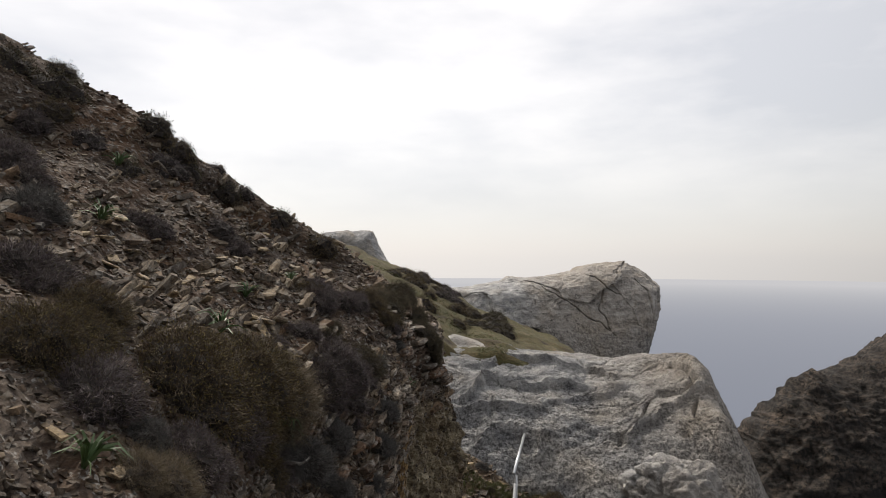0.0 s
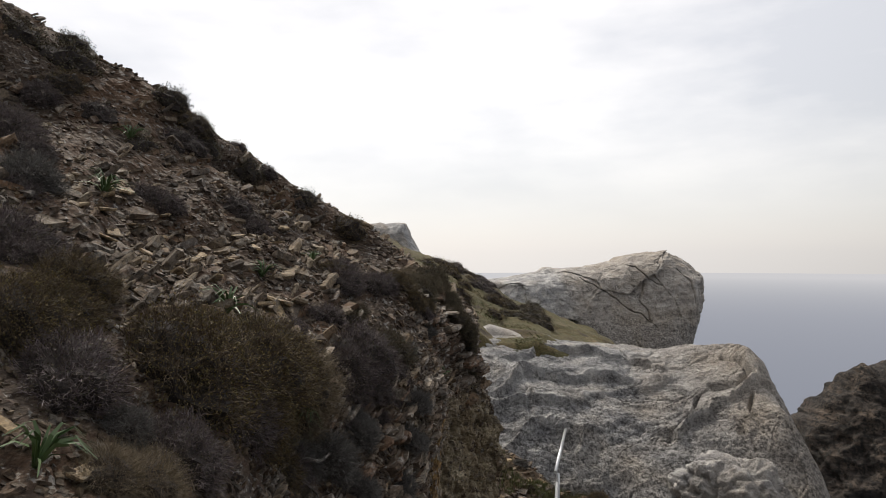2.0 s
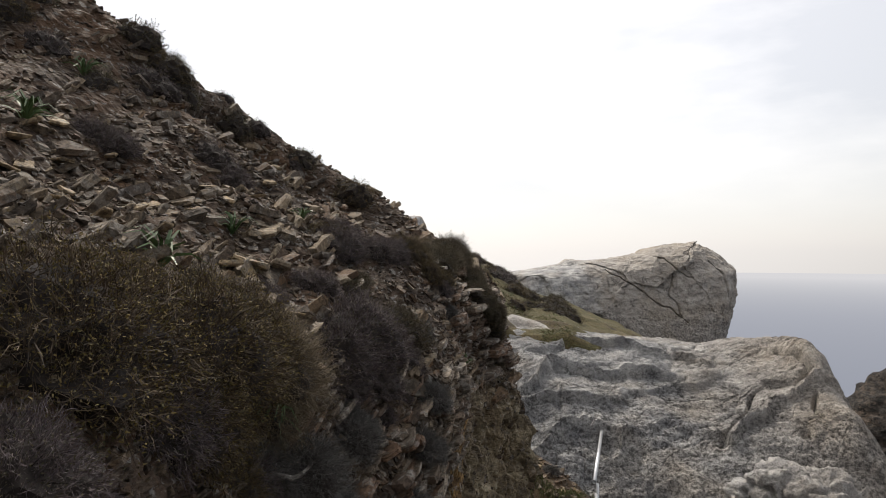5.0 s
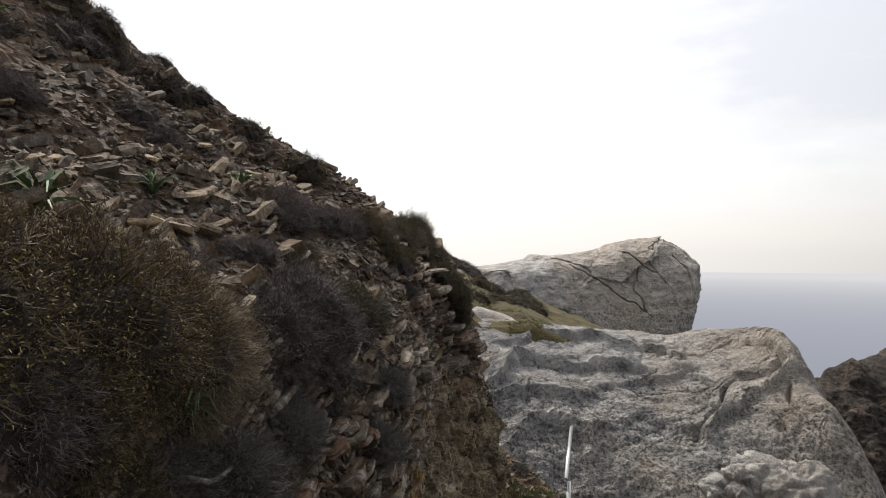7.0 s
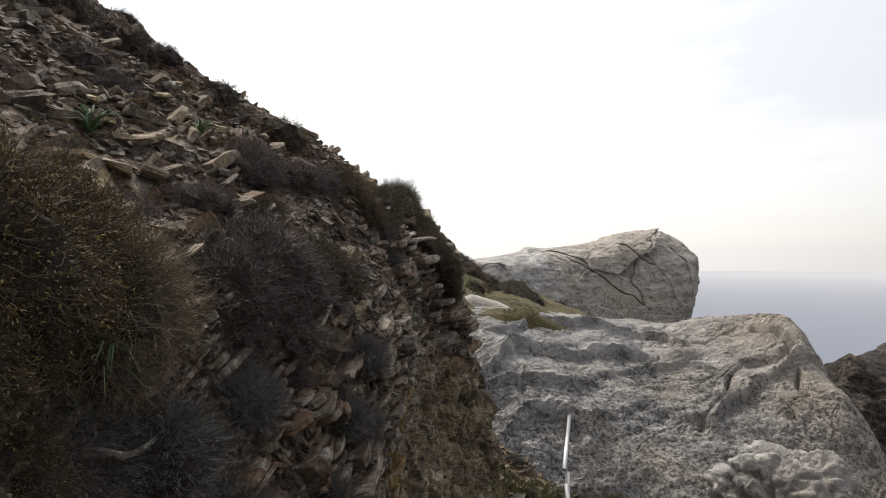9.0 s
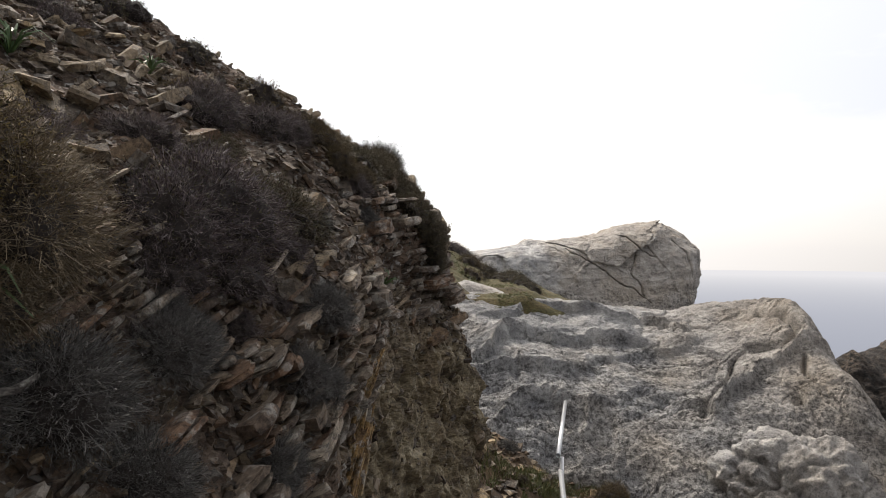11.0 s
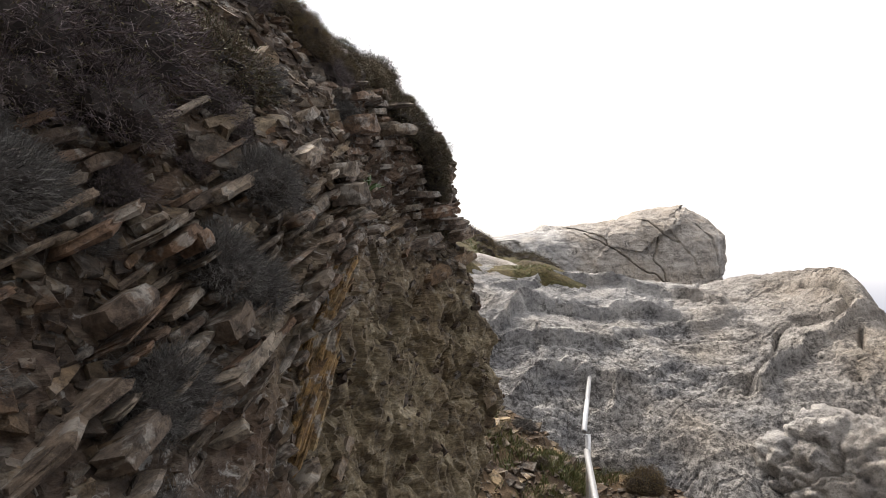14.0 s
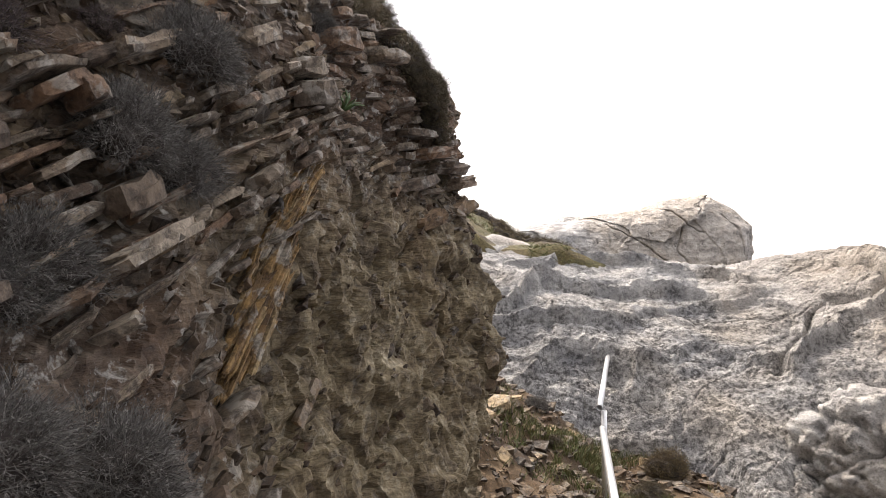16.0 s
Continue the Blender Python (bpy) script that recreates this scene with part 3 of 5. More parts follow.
# ---- boulders and far rocks ----
def crag(name, outline, y0, depth, lean, mat, amp, size, salt, label, category, facets=0.0, turns=420, rings=110, cuts=()):
    """A rock that shows the given upright outline; it swells towards the viewer's side and is as deep behind."""
    poly = np.array(outline, float)
    mid = poly.mean(0)
    ang = np.linspace(0, 2 * math.pi, turns, endpoint=False)
    ray = np.stack([np.cos(ang), np.sin(ang)], -1)
    rad = np.zeros(turns)
    for a, b in zip(poly, np.roll(poly, -1, 0)):
        e = b - a
        den = ray[:, 0] * e[1] - ray[:, 1] * e[0]
        den = np.where(abs(den) < 1e-9, 1e-9, den)
        w = a - mid
        s = (w[0] * e[1] - w[1] * e[0]) / den
        u = (w[0] * ray[:, 1] - w[1] * ray[:, 0]) / den
        ok = (s > 0) & (u >= 0) & (u <= 1)
        rad = np.where(ok, np.maximum(rad, s), rad)
    rho = np.concatenate([np.linspace(0.004, 1, rings), np.linspace(1, 0.004, rings // 3)[1:]])
    s = rho ** 2.2
    side = np.sqrt(1 - s * s) * np.where(np.arange(len(rho)) < rings, 1, -1)
    r = rho[:, None] * rad[None]
    x = mid[0] + r * ray[None, :, 0]
    z = mid[1] + r * ray[None, :, 1]
    y = y0 - depth * np.sign(side) * np.abs(side) ** 0.8
    y = y[:, None] + lean * (z - mid[1])
    p = np.stack([x, y, z], -1)
    q = p / size
    n = np.stack([ray[None, :, 0] * s[:, None], -side[:, None] + 0 * x, ray[None, :, 1] * s[:, None]], -1)
    n /= np.linalg.norm(n, axis=-1, keepdims=True)
    d = 0.55 * fbm(q, 5, salt, 0.55) + 0.35 * ridged(q * 1.7, 5, salt + 5) + 0.14 * ridged(q * 5.5, 2, salt + 6)
    if facets:
        d1, d2, tag = cells(q * 0.62 + 0.05 * np.stack([fbm(q * 2, 2, salt + k) for k in (1, 2, 3)], -1), salt + 9)
        d = d + facets * (tag - 0.5) * 1.4 - facets * 0.12 * np.exp(-((d2 - d1) / 0.03) ** 2) * (tag > 0.5)
    p = p + n * (amp * d)[..., None]
    front = np.clip(-n[..., 1], 0, 1)
    for line, width, depth in cuts:
        p[..., 1] -= front * groove(p[..., 0] + 0.07 * value_noise(q * 4, 7), p[..., 2] + 0.07 * value_noise(q * 4, 8), line, width, depth)
    p = np.concatenate([p, p[:, :1]], 1)
    ob = grid_object(name, p, mat)
    return tagged(ob, label, category)


crag("rock_knob", [(0.2, 0.2), (1.0, 0.26), (1.9, 0.37), (2.65, 0.46), (3.05, 0.64), (4.1, 0.64), (5.1, 0.74), (5.8, 0.90), (6.15, 1.18), (7.0, 1.32), (8.0, 1.38), (8.35, 1.14), (8.75, 0.84), (9.22, 0.28), (9.2, -0.16), (8.97, -0.9), (8.65, -1.7), (8.3, -2.4), (8.0, -6), (0.2, -6.0), (-0.6, -1.0)],
     29.9, 2.4, 0.5, KNOB_LIMESTONE, 0.12, 1.0, 101, "massive grey cracked limestone boulder on the headland", "boulder", 1.5, 800, 190,
     cuts=(
         (((5.66, 0.98), (6.19, 0.73), (6.72, 0.25), (7.25, -0.02)), 0.024, 0.11),
         (((4.06, 0.31), (5.02, -0.23), (5.66, -0.76), (6.4, -1.19), (6.72, -1.45)), 0.024, 0.11),
         (((7.89, 0.61), (8.42, 0.11), (8.52, -0.67)), 0.04, 0.12),
         (((6.51, 0.26), (6.29, -0.55), (6.61, -1.3)), 0.026, 0.11),
         (((7.47, 1.36), (7.04, 0.62)), 0.026, 0.11),
     ))


def knobbly_boulder():
    """A squat boulder of rounded lumps with open seams between them."""
    bm = bmesh.new()
    bmesh.ops.create_icosphere(bm, subdivisions=6, radius=1.0)
    d = np.array([v.co[:] for v in bm.verts])
    faces = [tuple(v.index for v in f.verts) for f in bm.faces]
    bm.free()
    peak = np.where(d[:, 2:] > 0, 1 - 0.22 * np.abs(d[:, :1] + 0.1) ** 1.2, 1)
    p = d * np.array((1.25, 0.85, 1.05)) * peak
    size = 0.9 + 0.12 * fbm(p * 1.6, 3, 201)
    for scale, step, seam, salt in ((2.3, 0.11, 0.07, 203), (5.0, 0.05, 0.035, 207), (11.0, 0.02, 0.012, 211)):
        k = p * scale * np.array((0.8, 1.0, 1.25)) + 0.35 * np.stack([fbm(p * scale * 1.3, 3, salt + 20 + j) for j in range(3)], -1)
        d1, d2, tag = cells(k, salt)
        size = size + step * (0.45 - d1 + 0.5 * (tag - 0.5)) - seam * np.exp(-((d2 - d1) / 0.09) ** 2)
    size = size + 0.012 * ridged(p * 14, 3, 217)
    p = p * size[:, None] + np.array((3.72, 11.0, -2.55))
    ob = soup("near_boulder", p, faces, PALE_LIMESTONE, None, True)
    tagged(ob, "knobbly pale limestone boulder below the slab", "boulder")


knobbly_boulder()
crag("far_crag", [(-9, 3.1), (-7.3, 3.45), (-4.85, 3.35), (-4.1, 1.8), (-3.2, 0.6), (-3.5, -1), (-10, -1)], 47, 2.0, 0.2, LIMESTONE, 0.2, 2.0, 121,
     "grey crag on the skyline behind the slope", "rock outcrop", 0.4, 160, 40)
crag("sea_cliff", [(17, -22), (20, -14), (22.0, -11.5), (25.0, -8.4), (26.3, -7.2), (29.7, -6.9), (33.5, -5.0), (40, -1.5), (52, 2), (60, -20), (56, -60), (20, -60)], 47, 5.0, 0.35, DARK_CLIFF, 0.75, 2.4, 131,
     "dark brown scrub-covered sea cliff across the gully", "cliff", 0.35, 640, 170)


def sea():
    bm = bmesh.new()
    bmesh.ops.create_circle(bm, cap_ends=True, segments=96, radius=4600)
    me = bpy.data.meshes.new("water_sea")
    bm.to_mesh(me)
    bm.free()
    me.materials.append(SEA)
    ob = new("water_sea", me)
    ob.location = (0, 0, -130)
    tagged(ob, "calm blue-grey sea with its haze painted as a glow", "sea", kind="structure")


sea()


# ---- handrail ----
def tube(a, b, radius, sides=20, wall=0.004):
    """An open steel tube from a to b."""
    a, b = Vector(a), Vector(b)
    m = (b - a).to_track_quat("Z", "Y").to_matrix()
    bm = bmesh.new()
    rings = []
    for at, r in ((a, radius - wall), (a, radius), (b, radius), (b, radius - wall)):
        rings.append([bm.verts.new(at + m @ Vector((r * math.cos(k * math.tau / sides), r * math.sin(k * math.tau / sides), 0))) for k in range(sides)])
    rings.append(rings[0])
    for lo, hi in zip(rings[:-1], rings[1:]):
        for k in range(sides):
            f = bm.faces.new((lo[k], lo[(k + 1) % sides], hi[(k + 1) % sides], hi[k]))
            f.smooth = True
    return bm


def handrail():
    rail = empty("handrail", pose(1.06, 10.15, -2.5))
    inv = rail.matrix_world.inverted()
    def piece(name, a, b, r, label=""):
        part(name, tube(inv @ Vector(a), inv @ Vector(b), r), STEEL, rail, label)
    piece("upper_rail", (1.03, 10.08, -1.655), (1.435, 12.12, -1.585), 0.024, "open-ended galvanised rail end")
    piece("lower_rail", (1.065, 10.16, -1.83), (0.69, 7.2, -1.65), 0.024)
    piece("post", (1.075, 10.14, -2.6), (1.075, 10.14, -1.69), 0.021)
    piece("post", (0.73, 7.35, -2.6), (0.73, 7.35, -1.69), 0.021)
    tagged(rail, "galvanised steel tube handrail standing beside the path", "handrail")


handrail()


# ---- plants ----
def strip(verts, faces, pts, width, rng, taper=0.35):
    """A flat twig or leaf along pts."""
    way = (pts[-1] - pts[0])
    side = way.cross(Vector((rng.uniform(-1, 1), rng.uniform(-1, 1), rng.uniform(-1, 1))))
    side = side.normalized() if side.length > 1e-6 else Vector((1, 0, 0))
    first = len(verts)
    n = len(pts) - 1
    for k, p in enumerate(pts):
        w = width * (1 - (1 - taper) * k / n) / 2
        verts.append(p - side * w)
        verts.append(p + side * w)
    for k in range(n):
        a = first + 2 * k
        faces.append((a, a + 1, a + 3, a + 2))


def dome_point(rng, squash):
    a = rng.uniform(0, math.tau)
    c = rng.uniform(-0.15, 1.0)
    s = math.sqrt(max(0, 1 - c * c))
    return Vector((s * math.cos(a), s * math.sin(a), c * squash))


def shrub(style, seed, far):
    """A shrub one metre in radius, standing at its base: a solid dark heart for the shade inside, with branches, a
    crown of twigs, and leaf tips.
    """
    rng = random.Random(seed)
    count, long, width, squash, loose, mats, label = STYLES[style]
    if far:
        count, width, long = int(count * 0.45), width * 1.5, long * 0.7
    else:
        count = int(count * 1.6)
    top = empty("shrub")
    verts, faces = [], []
    # near-black filler blob: the shade deep between the twigs, put in as colour
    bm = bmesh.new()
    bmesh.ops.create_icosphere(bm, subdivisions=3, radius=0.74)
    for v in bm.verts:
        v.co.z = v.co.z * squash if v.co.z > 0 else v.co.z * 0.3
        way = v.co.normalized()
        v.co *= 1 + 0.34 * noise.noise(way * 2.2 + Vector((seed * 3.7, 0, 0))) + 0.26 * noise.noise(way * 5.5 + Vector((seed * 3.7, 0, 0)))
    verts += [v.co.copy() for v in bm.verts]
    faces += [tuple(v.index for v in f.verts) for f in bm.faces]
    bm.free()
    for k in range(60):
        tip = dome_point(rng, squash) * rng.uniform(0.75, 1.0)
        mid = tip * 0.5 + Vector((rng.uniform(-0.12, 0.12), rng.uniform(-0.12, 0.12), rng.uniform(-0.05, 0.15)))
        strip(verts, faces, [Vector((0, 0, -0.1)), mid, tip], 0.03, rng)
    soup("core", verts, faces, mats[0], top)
    lump = Vector((seed * 3.7, 0, 0))
    verts, faces, tips, tfaces = [], [], [], []
    for k in range(count):
        d = dome_point(rng, squash)
        swell = 1 + 0.34 * noise.noise(d * 2.2 + lump) + 0.26 * noise.noise(d * 5.5 + lump)
        a = d * swell * rng.uniform(0.60, 0.88)
        out = (d + Vector((rng.gauss(0, loose), rng.gauss(0, loose), rng.gauss(0.15, loose)))).normalized()
        reach = long * rng.uniform(0.4, 1.25)
        b = a + out * reach * 0.5
        c = a + out * reach + Vector((rng.gauss(0, 0.3), rng.gauss(0, 0.3), rng.gauss(0.1, 0.3))) * reach * 0.4
        w = (c - a).cross(Vector((rng.gauss(0, 1), rng.gauss(0, 1), rng.gauss(0, 1)))).normalized() * width * rng.uniform(0.35, 0.65)
        first = len(verts)
        fork = b + (out + Vector((rng.gauss(0, 0.7), rng.gauss(0, 0.7), rng.gauss(0, 0.7)))).normalized() * reach * 0.5
        verts += [a - w, a + w, b + w * 0.8, b - w * 0.8, c, fork]
        faces += [(first, first + 1, first + 2, first + 3), (first + 3, first + 2, first + 4), (first + 2, first + 3, first + 5)]
        if mats[2] and rng.random() < mats[3]:
            at = c if rng.random() < 0.6 else fork
            e = at + (out + Vector((rng.gauss(0, 0.6), rng.gauss(0, 0.6), rng.gauss(0, 0.6)))).normalized() * mats[4] * rng.uniform(0.6, 1.3)
            strip(tips, tfaces, [at, e], mats[4] * (0.9 if far else 0.5), rng, 0.5)
    soup("crown", verts, faces, mats[1], top)
    if tips:
        soup("foliage", tips, tfaces, mats[2], top)
    return tagged(top, label, "shrub", "shrubs on the slope")


SHADE_HEART = plain("shrub_shade_heart", (0.026, 0.020, 0.017), 0.95, 0.0, 0.5, 25)
PURPLE = twig_material("purple_twigs", [(0.040, 0.030, 0.032), (0.115, 0.088, 0.098), (0.062, 0.046, 0.044), (0.20, 0.165, 0.175), (0.085, 0.062, 0.052), (0.15, 0.115, 0.11), (0.30, 0.255, 0.24)])
BROWN = twig_material("brown_twigs", [(0.032, 0.023, 0.016), (0.088, 0.062, 0.038), (0.052, 0.038, 0.024), (0.16, 0.115, 0.066), (0.07, 0.046, 0.030)])
OLIVE = twig_material("olive_leaves", [(0.095, 0.074, 0.022), (0.19, 0.14, 0.038), (0.06, 0.056, 0.02), (0.24, 0.17, 0.055), (0.11, 0.085, 0.03), (0.30, 0.22, 0.08)])
GREYGREEN = twig_material("grey_green_twigs", [(0.055, 0.052, 0.045), (0.13, 0.124, 0.112), (0.08, 0.075, 0.070), (0.21, 0.198, 0.185), (0.05, 0.043, 0.038)])
STRAW = twig_material("straw", [(0.17, 0.13, 0.08), (0.26, 0.205, 0.13), (0.10, 0.075, 0.045), (0.21, 0.17, 0.12)])
LEAFY = twig_material("dark_leaves", [(0.045, 0.045, 0.022), (0.10, 0.092, 0.042), (0.06, 0.048, 0.034), (0.15, 0.125, 0.065)])
GREEN = twig_material("strap_leaves", [(0.045, 0.085, 0.028), (0.075, 0.13, 0.04), (0.10, 0.15, 0.06)], 0.5)
GRASS = twig_material("grass_blades", [(0.055, 0.085, 0.022), (0.10, 0.12, 0.035), (0.16, 0.135, 0.05), (0.08, 0.10, 0.03), (0.13, 0.095, 0.045)], 0.6)
WOOD = stone_material("dead_wood", [(0.10, 0.088, 0.08), (0.15, 0.135, 0.12), (0.07, 0.06, 0.052)])
# twigs, their length and width, height of the dome, looseness, (heart, twigs, tips, share and size of tips), label
STYLES = {
    "cushion": (4300, 0.17, 0.0085, 0.80, 0.60, (SHADE_HEART, PURPLE, LEAFY, 0.35, 0.030), "dense purple-grey spiny cushion shrub rooted among broken schist"),
    "broom": (5200, 0.20, 0.0075, 0.85, 0.80, (SHADE_HEART, BROWN, OLIVE, 1.0, 0.026), "large brown twiggy shrub with olive and yellowed leaf tips"),
    "leafy": (3600, 0.16, 0.0085, 0.82, 0.60, (SHADE_HEART, BROWN, LEAFY, 1.0, 0.042), "dark green-brown leafy dome shrub on the rocky slope"),
    "grey": (3000, 0.30, 0.009, 0.75, 0.60, (SHADE_HEART, GREYGREEN, GREYGREEN, 0.4, 0.035), "fine grey-green twiggy shrub clinging to the rock face"),
    "dry": (1500, 0.55, 0.008, 0.80, 0.70, (SHADE_HEART, STRAW, STRAW, 0.9, 0.035), "dry straw-coloured shrub with long stalks and seed heads"),
}
made_shrubs = {}


def hill_spot(y, z):
    """A place on the broken hillside and its outward normal."""
    p, n = hill_frame(y, z)
    q = np.array([[tuple(p)]])
    steep = np.clip(np.array([[1.15 - n.z * 1.6]]), 0, 1)
    return p + n * float(hill_relief(q, steep)[0, 0]), n


def plant_shrub(style, place, up, radius, seed, far=False):
    rng = random.Random(seed)
    key = (style, seed % 2, far)
    turn = up.to_track_quat("Z", "Y").to_matrix().to_4x4() @ pose(0, 0, 0, 0, 0, rng.uniform(0, 360))
    size = Matrix.Diagonal((radius * rng.uniform(0.92, 1.1), radius * rng.uniform(0.92, 1.1), radius, 1))
    m = Matrix.Translation(place) @ turn @ size
    if key not in made_shrubs:
        made_shrubs[key] = shrub(style, 5 + seed % 2, far)
        made_shrubs[key].matrix_basis = m
        return
    src = made_shrubs[key]
    copied = copy_thing(src, Matrix.Identity(4))
    copied.matrix_basis = m


# way along, height, radius
SHRUBS = {
    "cushion": (
        (4.33, 1.46, 0.36), (3.51, 0.86, 0.32), (3.56, 0.62, 0.17), (3.69, 0.46, 0.28), (6.42, 2.44, 0.40), (7.68, 2.85, 0.28), (8.18, 2.63, 0.34), (7.48, 1.83, 0.22), (7.32, 1.62, 0.21),
        (6.60, 1.82, 0.24), (7.15, 1.05, 0.27), (6.01, 0.80, 0.21), (6.35, 0.52, 0.40), (7.40, 2.98, 0.25), (6.62, 1.75, 0.24), (5.74, 0.06, 0.12), (6.10, 0.44, 0.33), (5.08, -0.03, 0.22),
        (4.42, 0.47, 0.33), (7.46, 1.00, 0.26), (7.79, 0.75, 0.17), (7.58, 0.99, 0.20), (4.20, 1.35, 0.25), (6.43, 0.80, 0.20), (6.20, 0.26, 0.24), (6.55, 0.34, 0.20), (5.95, 0.28, 0.22),
        (7.39, 1.16, 0.26), (7.41, 1.70, 0.20), (9.43, 1.99, 0.13), (9.29, 2.50, 0.17), (9.37, 2.70, 0.22), (9.44, 2.39, 0.23), (6.66, 2.53, 0.33), (6.20, 2.22, 0.25), (5.14, 1.73, 0.20),
        (3.67, 0.66, 0.09), (6.14, 0.06, 0.12), (6.60, 0.24, 0.12), (6.38, 0.10, 0.07),),
    "leafy": (
        (8.05, 3.55, 0.43), (7.76, 3.80, 0.36), (8.39, 3.75, 0.33), (8.55, 3.15, 0.33), (8.66, 2.65, 0.24), (9.20, 2.38, 0.27), (9.60, 2.10, 0.27), (6.75, 0.49, 0.27), (8.30, 0.92, 0.24),
        (8.90, 0.74, 0.22), (8.55, 0.57, 0.22), (8.72, 0.36, 0.16), (8.66, -0.02, 0.10), (6.70, 0.74, 0.20), (8.84, 0.90, 0.20), (9.13, 0.94, 0.28), (7.98, 0.98, 0.20), (8.63, 0.41, 0.18),
        (7.65, 2.53, 0.25), (5.20, 0.89, 0.15), (8.76, 0.26, 0.15), (6.85, 0.80, 0.15),),
    "broom": (
        (3.61, 1.11, 0.36), (4.25, 0.78, 0.50), (4.85, 0.68, 0.46), (5.28, 0.64, 0.36), (8.58, 2.90, 0.31), (7.68, 3.17, 0.26), (7.78, 1.00, 0.24), (7.70, 0.82, 0.17), (4.64, 0.42, 0.36),
        (4.17, 1.18, 0.25), (7.25, 1.14, 0.22), (5.05, 0.45, 0.30), (3.86, 1.12, 0.29), (4.54, 0.86, 0.33), (4.94, 0.01, 0.24), (9.53, 1.67, 0.33), (7.94, 0.79, 0.13),),
    "grey": (
        (5.33, 1.80, 0.30), (5.18, -0.03, 0.24), (5.77, -0.02, 0.17), (5.50, -0.36, 0.19), (6.39, -0.25, 0.13), (5.93, -0.84, 0.16), (6.26, -0.20, 0.15), (5.98, -0.45, 0.15), (6.52, 0.03, 0.15),
        (7.75, 0.50, 0.13), (6.90, 0.44, 0.15), (5.96, -0.10, 0.10), (3.51, 0.63, 0.15), (5.41, -0.10, 0.26), (5.88, 0.01, 0.13), (5.83, 0.11, 0.13), (5.76, -0.75, 0.14), (5.90, -0.49, 0.11),),
    "dry": (
        (3.35, 0.42, 0.17), (5.42, 0.42, 0.30), (8.72, 0.98, 0.20), (8.85, 0.88, 0.18), (5.30, 0.25, 0.22), (3.18, 0.50, 0.15),),
}


def plant_hill():
    seed = 0
    for style, spots in SHRUBS.items():
        for y, z, r in spots:
            p, n = hill_spot(y, z)
            up = (n + Vector((0, 0, 0.75))).normalized()
            sink = {"dry": -0.05, "grey": 0.05, "leafy": 0.3}.get(style, 0.2)
            if style == "leafy" and y > 8.2 and z < 1.2:
                r, sink = r * 1.12, 0.05
            plant_shrub(style, p - up * r * sink, up, r * 0.9, seed, (y > 7.4 and z > 1.3) or r < 0.07)
            seed += 1


plant_hill()


def plant_saddle():
    rng = random.Random(8)
    for k in range(60):
        y = rng.uniform(14.8, 27)
        x = float(np.interp(y, (14, 20, 32), (0.25, 0.9, 1.6))) - rng.uniform(0.25, 2.6)
        if k % 3 == 0:
            y = rng.uniform(18, 24)
            x = float(np.interp(y, (14, 20, 32), (0.25, 0.9, 1.6))) + rng.uniform(-0.2, 1.0)
        z = float(saddle_height(np.array([x]), np.array([y]))[0])
        plant_shrub(("leafy", "cushion", "broom")[k % 3], Vector((x, y, z - 0.05)), Vector((0.2, 0, 1)).normalized(), rng.uniform(0.22, 0.42), 100 + k, True)


plant_saddle()


def rosette(seed):
    """A squill: strap leaves that arch out from the ground."""
    rng = random.Random(seed)
    verts, faces = [], []
    for k in range(22):
        a = rng.uniform(0, math.tau)
        r = rng.uniform(0.10, 0.17)
        up = rng.uniform(0.05, 0.16)
        w = Vector((math.cos(a), math.sin(a), 0))
        strip(verts, faces, [Vector((0, 0, -0.02)), w * r * 0.35 + Vector((0, 0, up * 0.75)), w * r * 0.75 + Vector((0, 0, up)), w * r * 1.25 + Vector((0, 0, up * 0.72))], 0.022, rng, 0.15)
    ob = soup("squill_plant", verts, faces, GREEN)
    return tagged(ob, "small green strap-leaved plant growing between stones", "plant", "green rosettes")


def plant_rosettes():
    first = None
    for k, (y, z, size) in enumerate(((6.05, 1.78, 1.1), (2.95, 0.62, 0.95), (7.6, 2.55, 1.0), (6.37, 1.14, 0.8), (5.0, 0.95, 1.0), (5.25, 0.25, 1.1), (8.6, 0.93, 0.7), (7.2, 1.25, 0.6), (7.55, 0.1, 0.5))):
        p, n = hill_spot(y, z)
        m = Matrix.Translation(p + n * 0.02) @ (n + Vector((0, 0, 1))).normalized().to_track_quat("Z", "Y").to_matrix().to_4x4() @ pose(0, 0, 0, 0, 0, 70 * k) @ Matrix.Scale(size, 4)
        if first is None:
            first = rosette(3)
            first.matrix_basis = m
        else:
            copy_thing(first, Matrix.Identity(4)).matrix_basis = m


plant_rosettes()


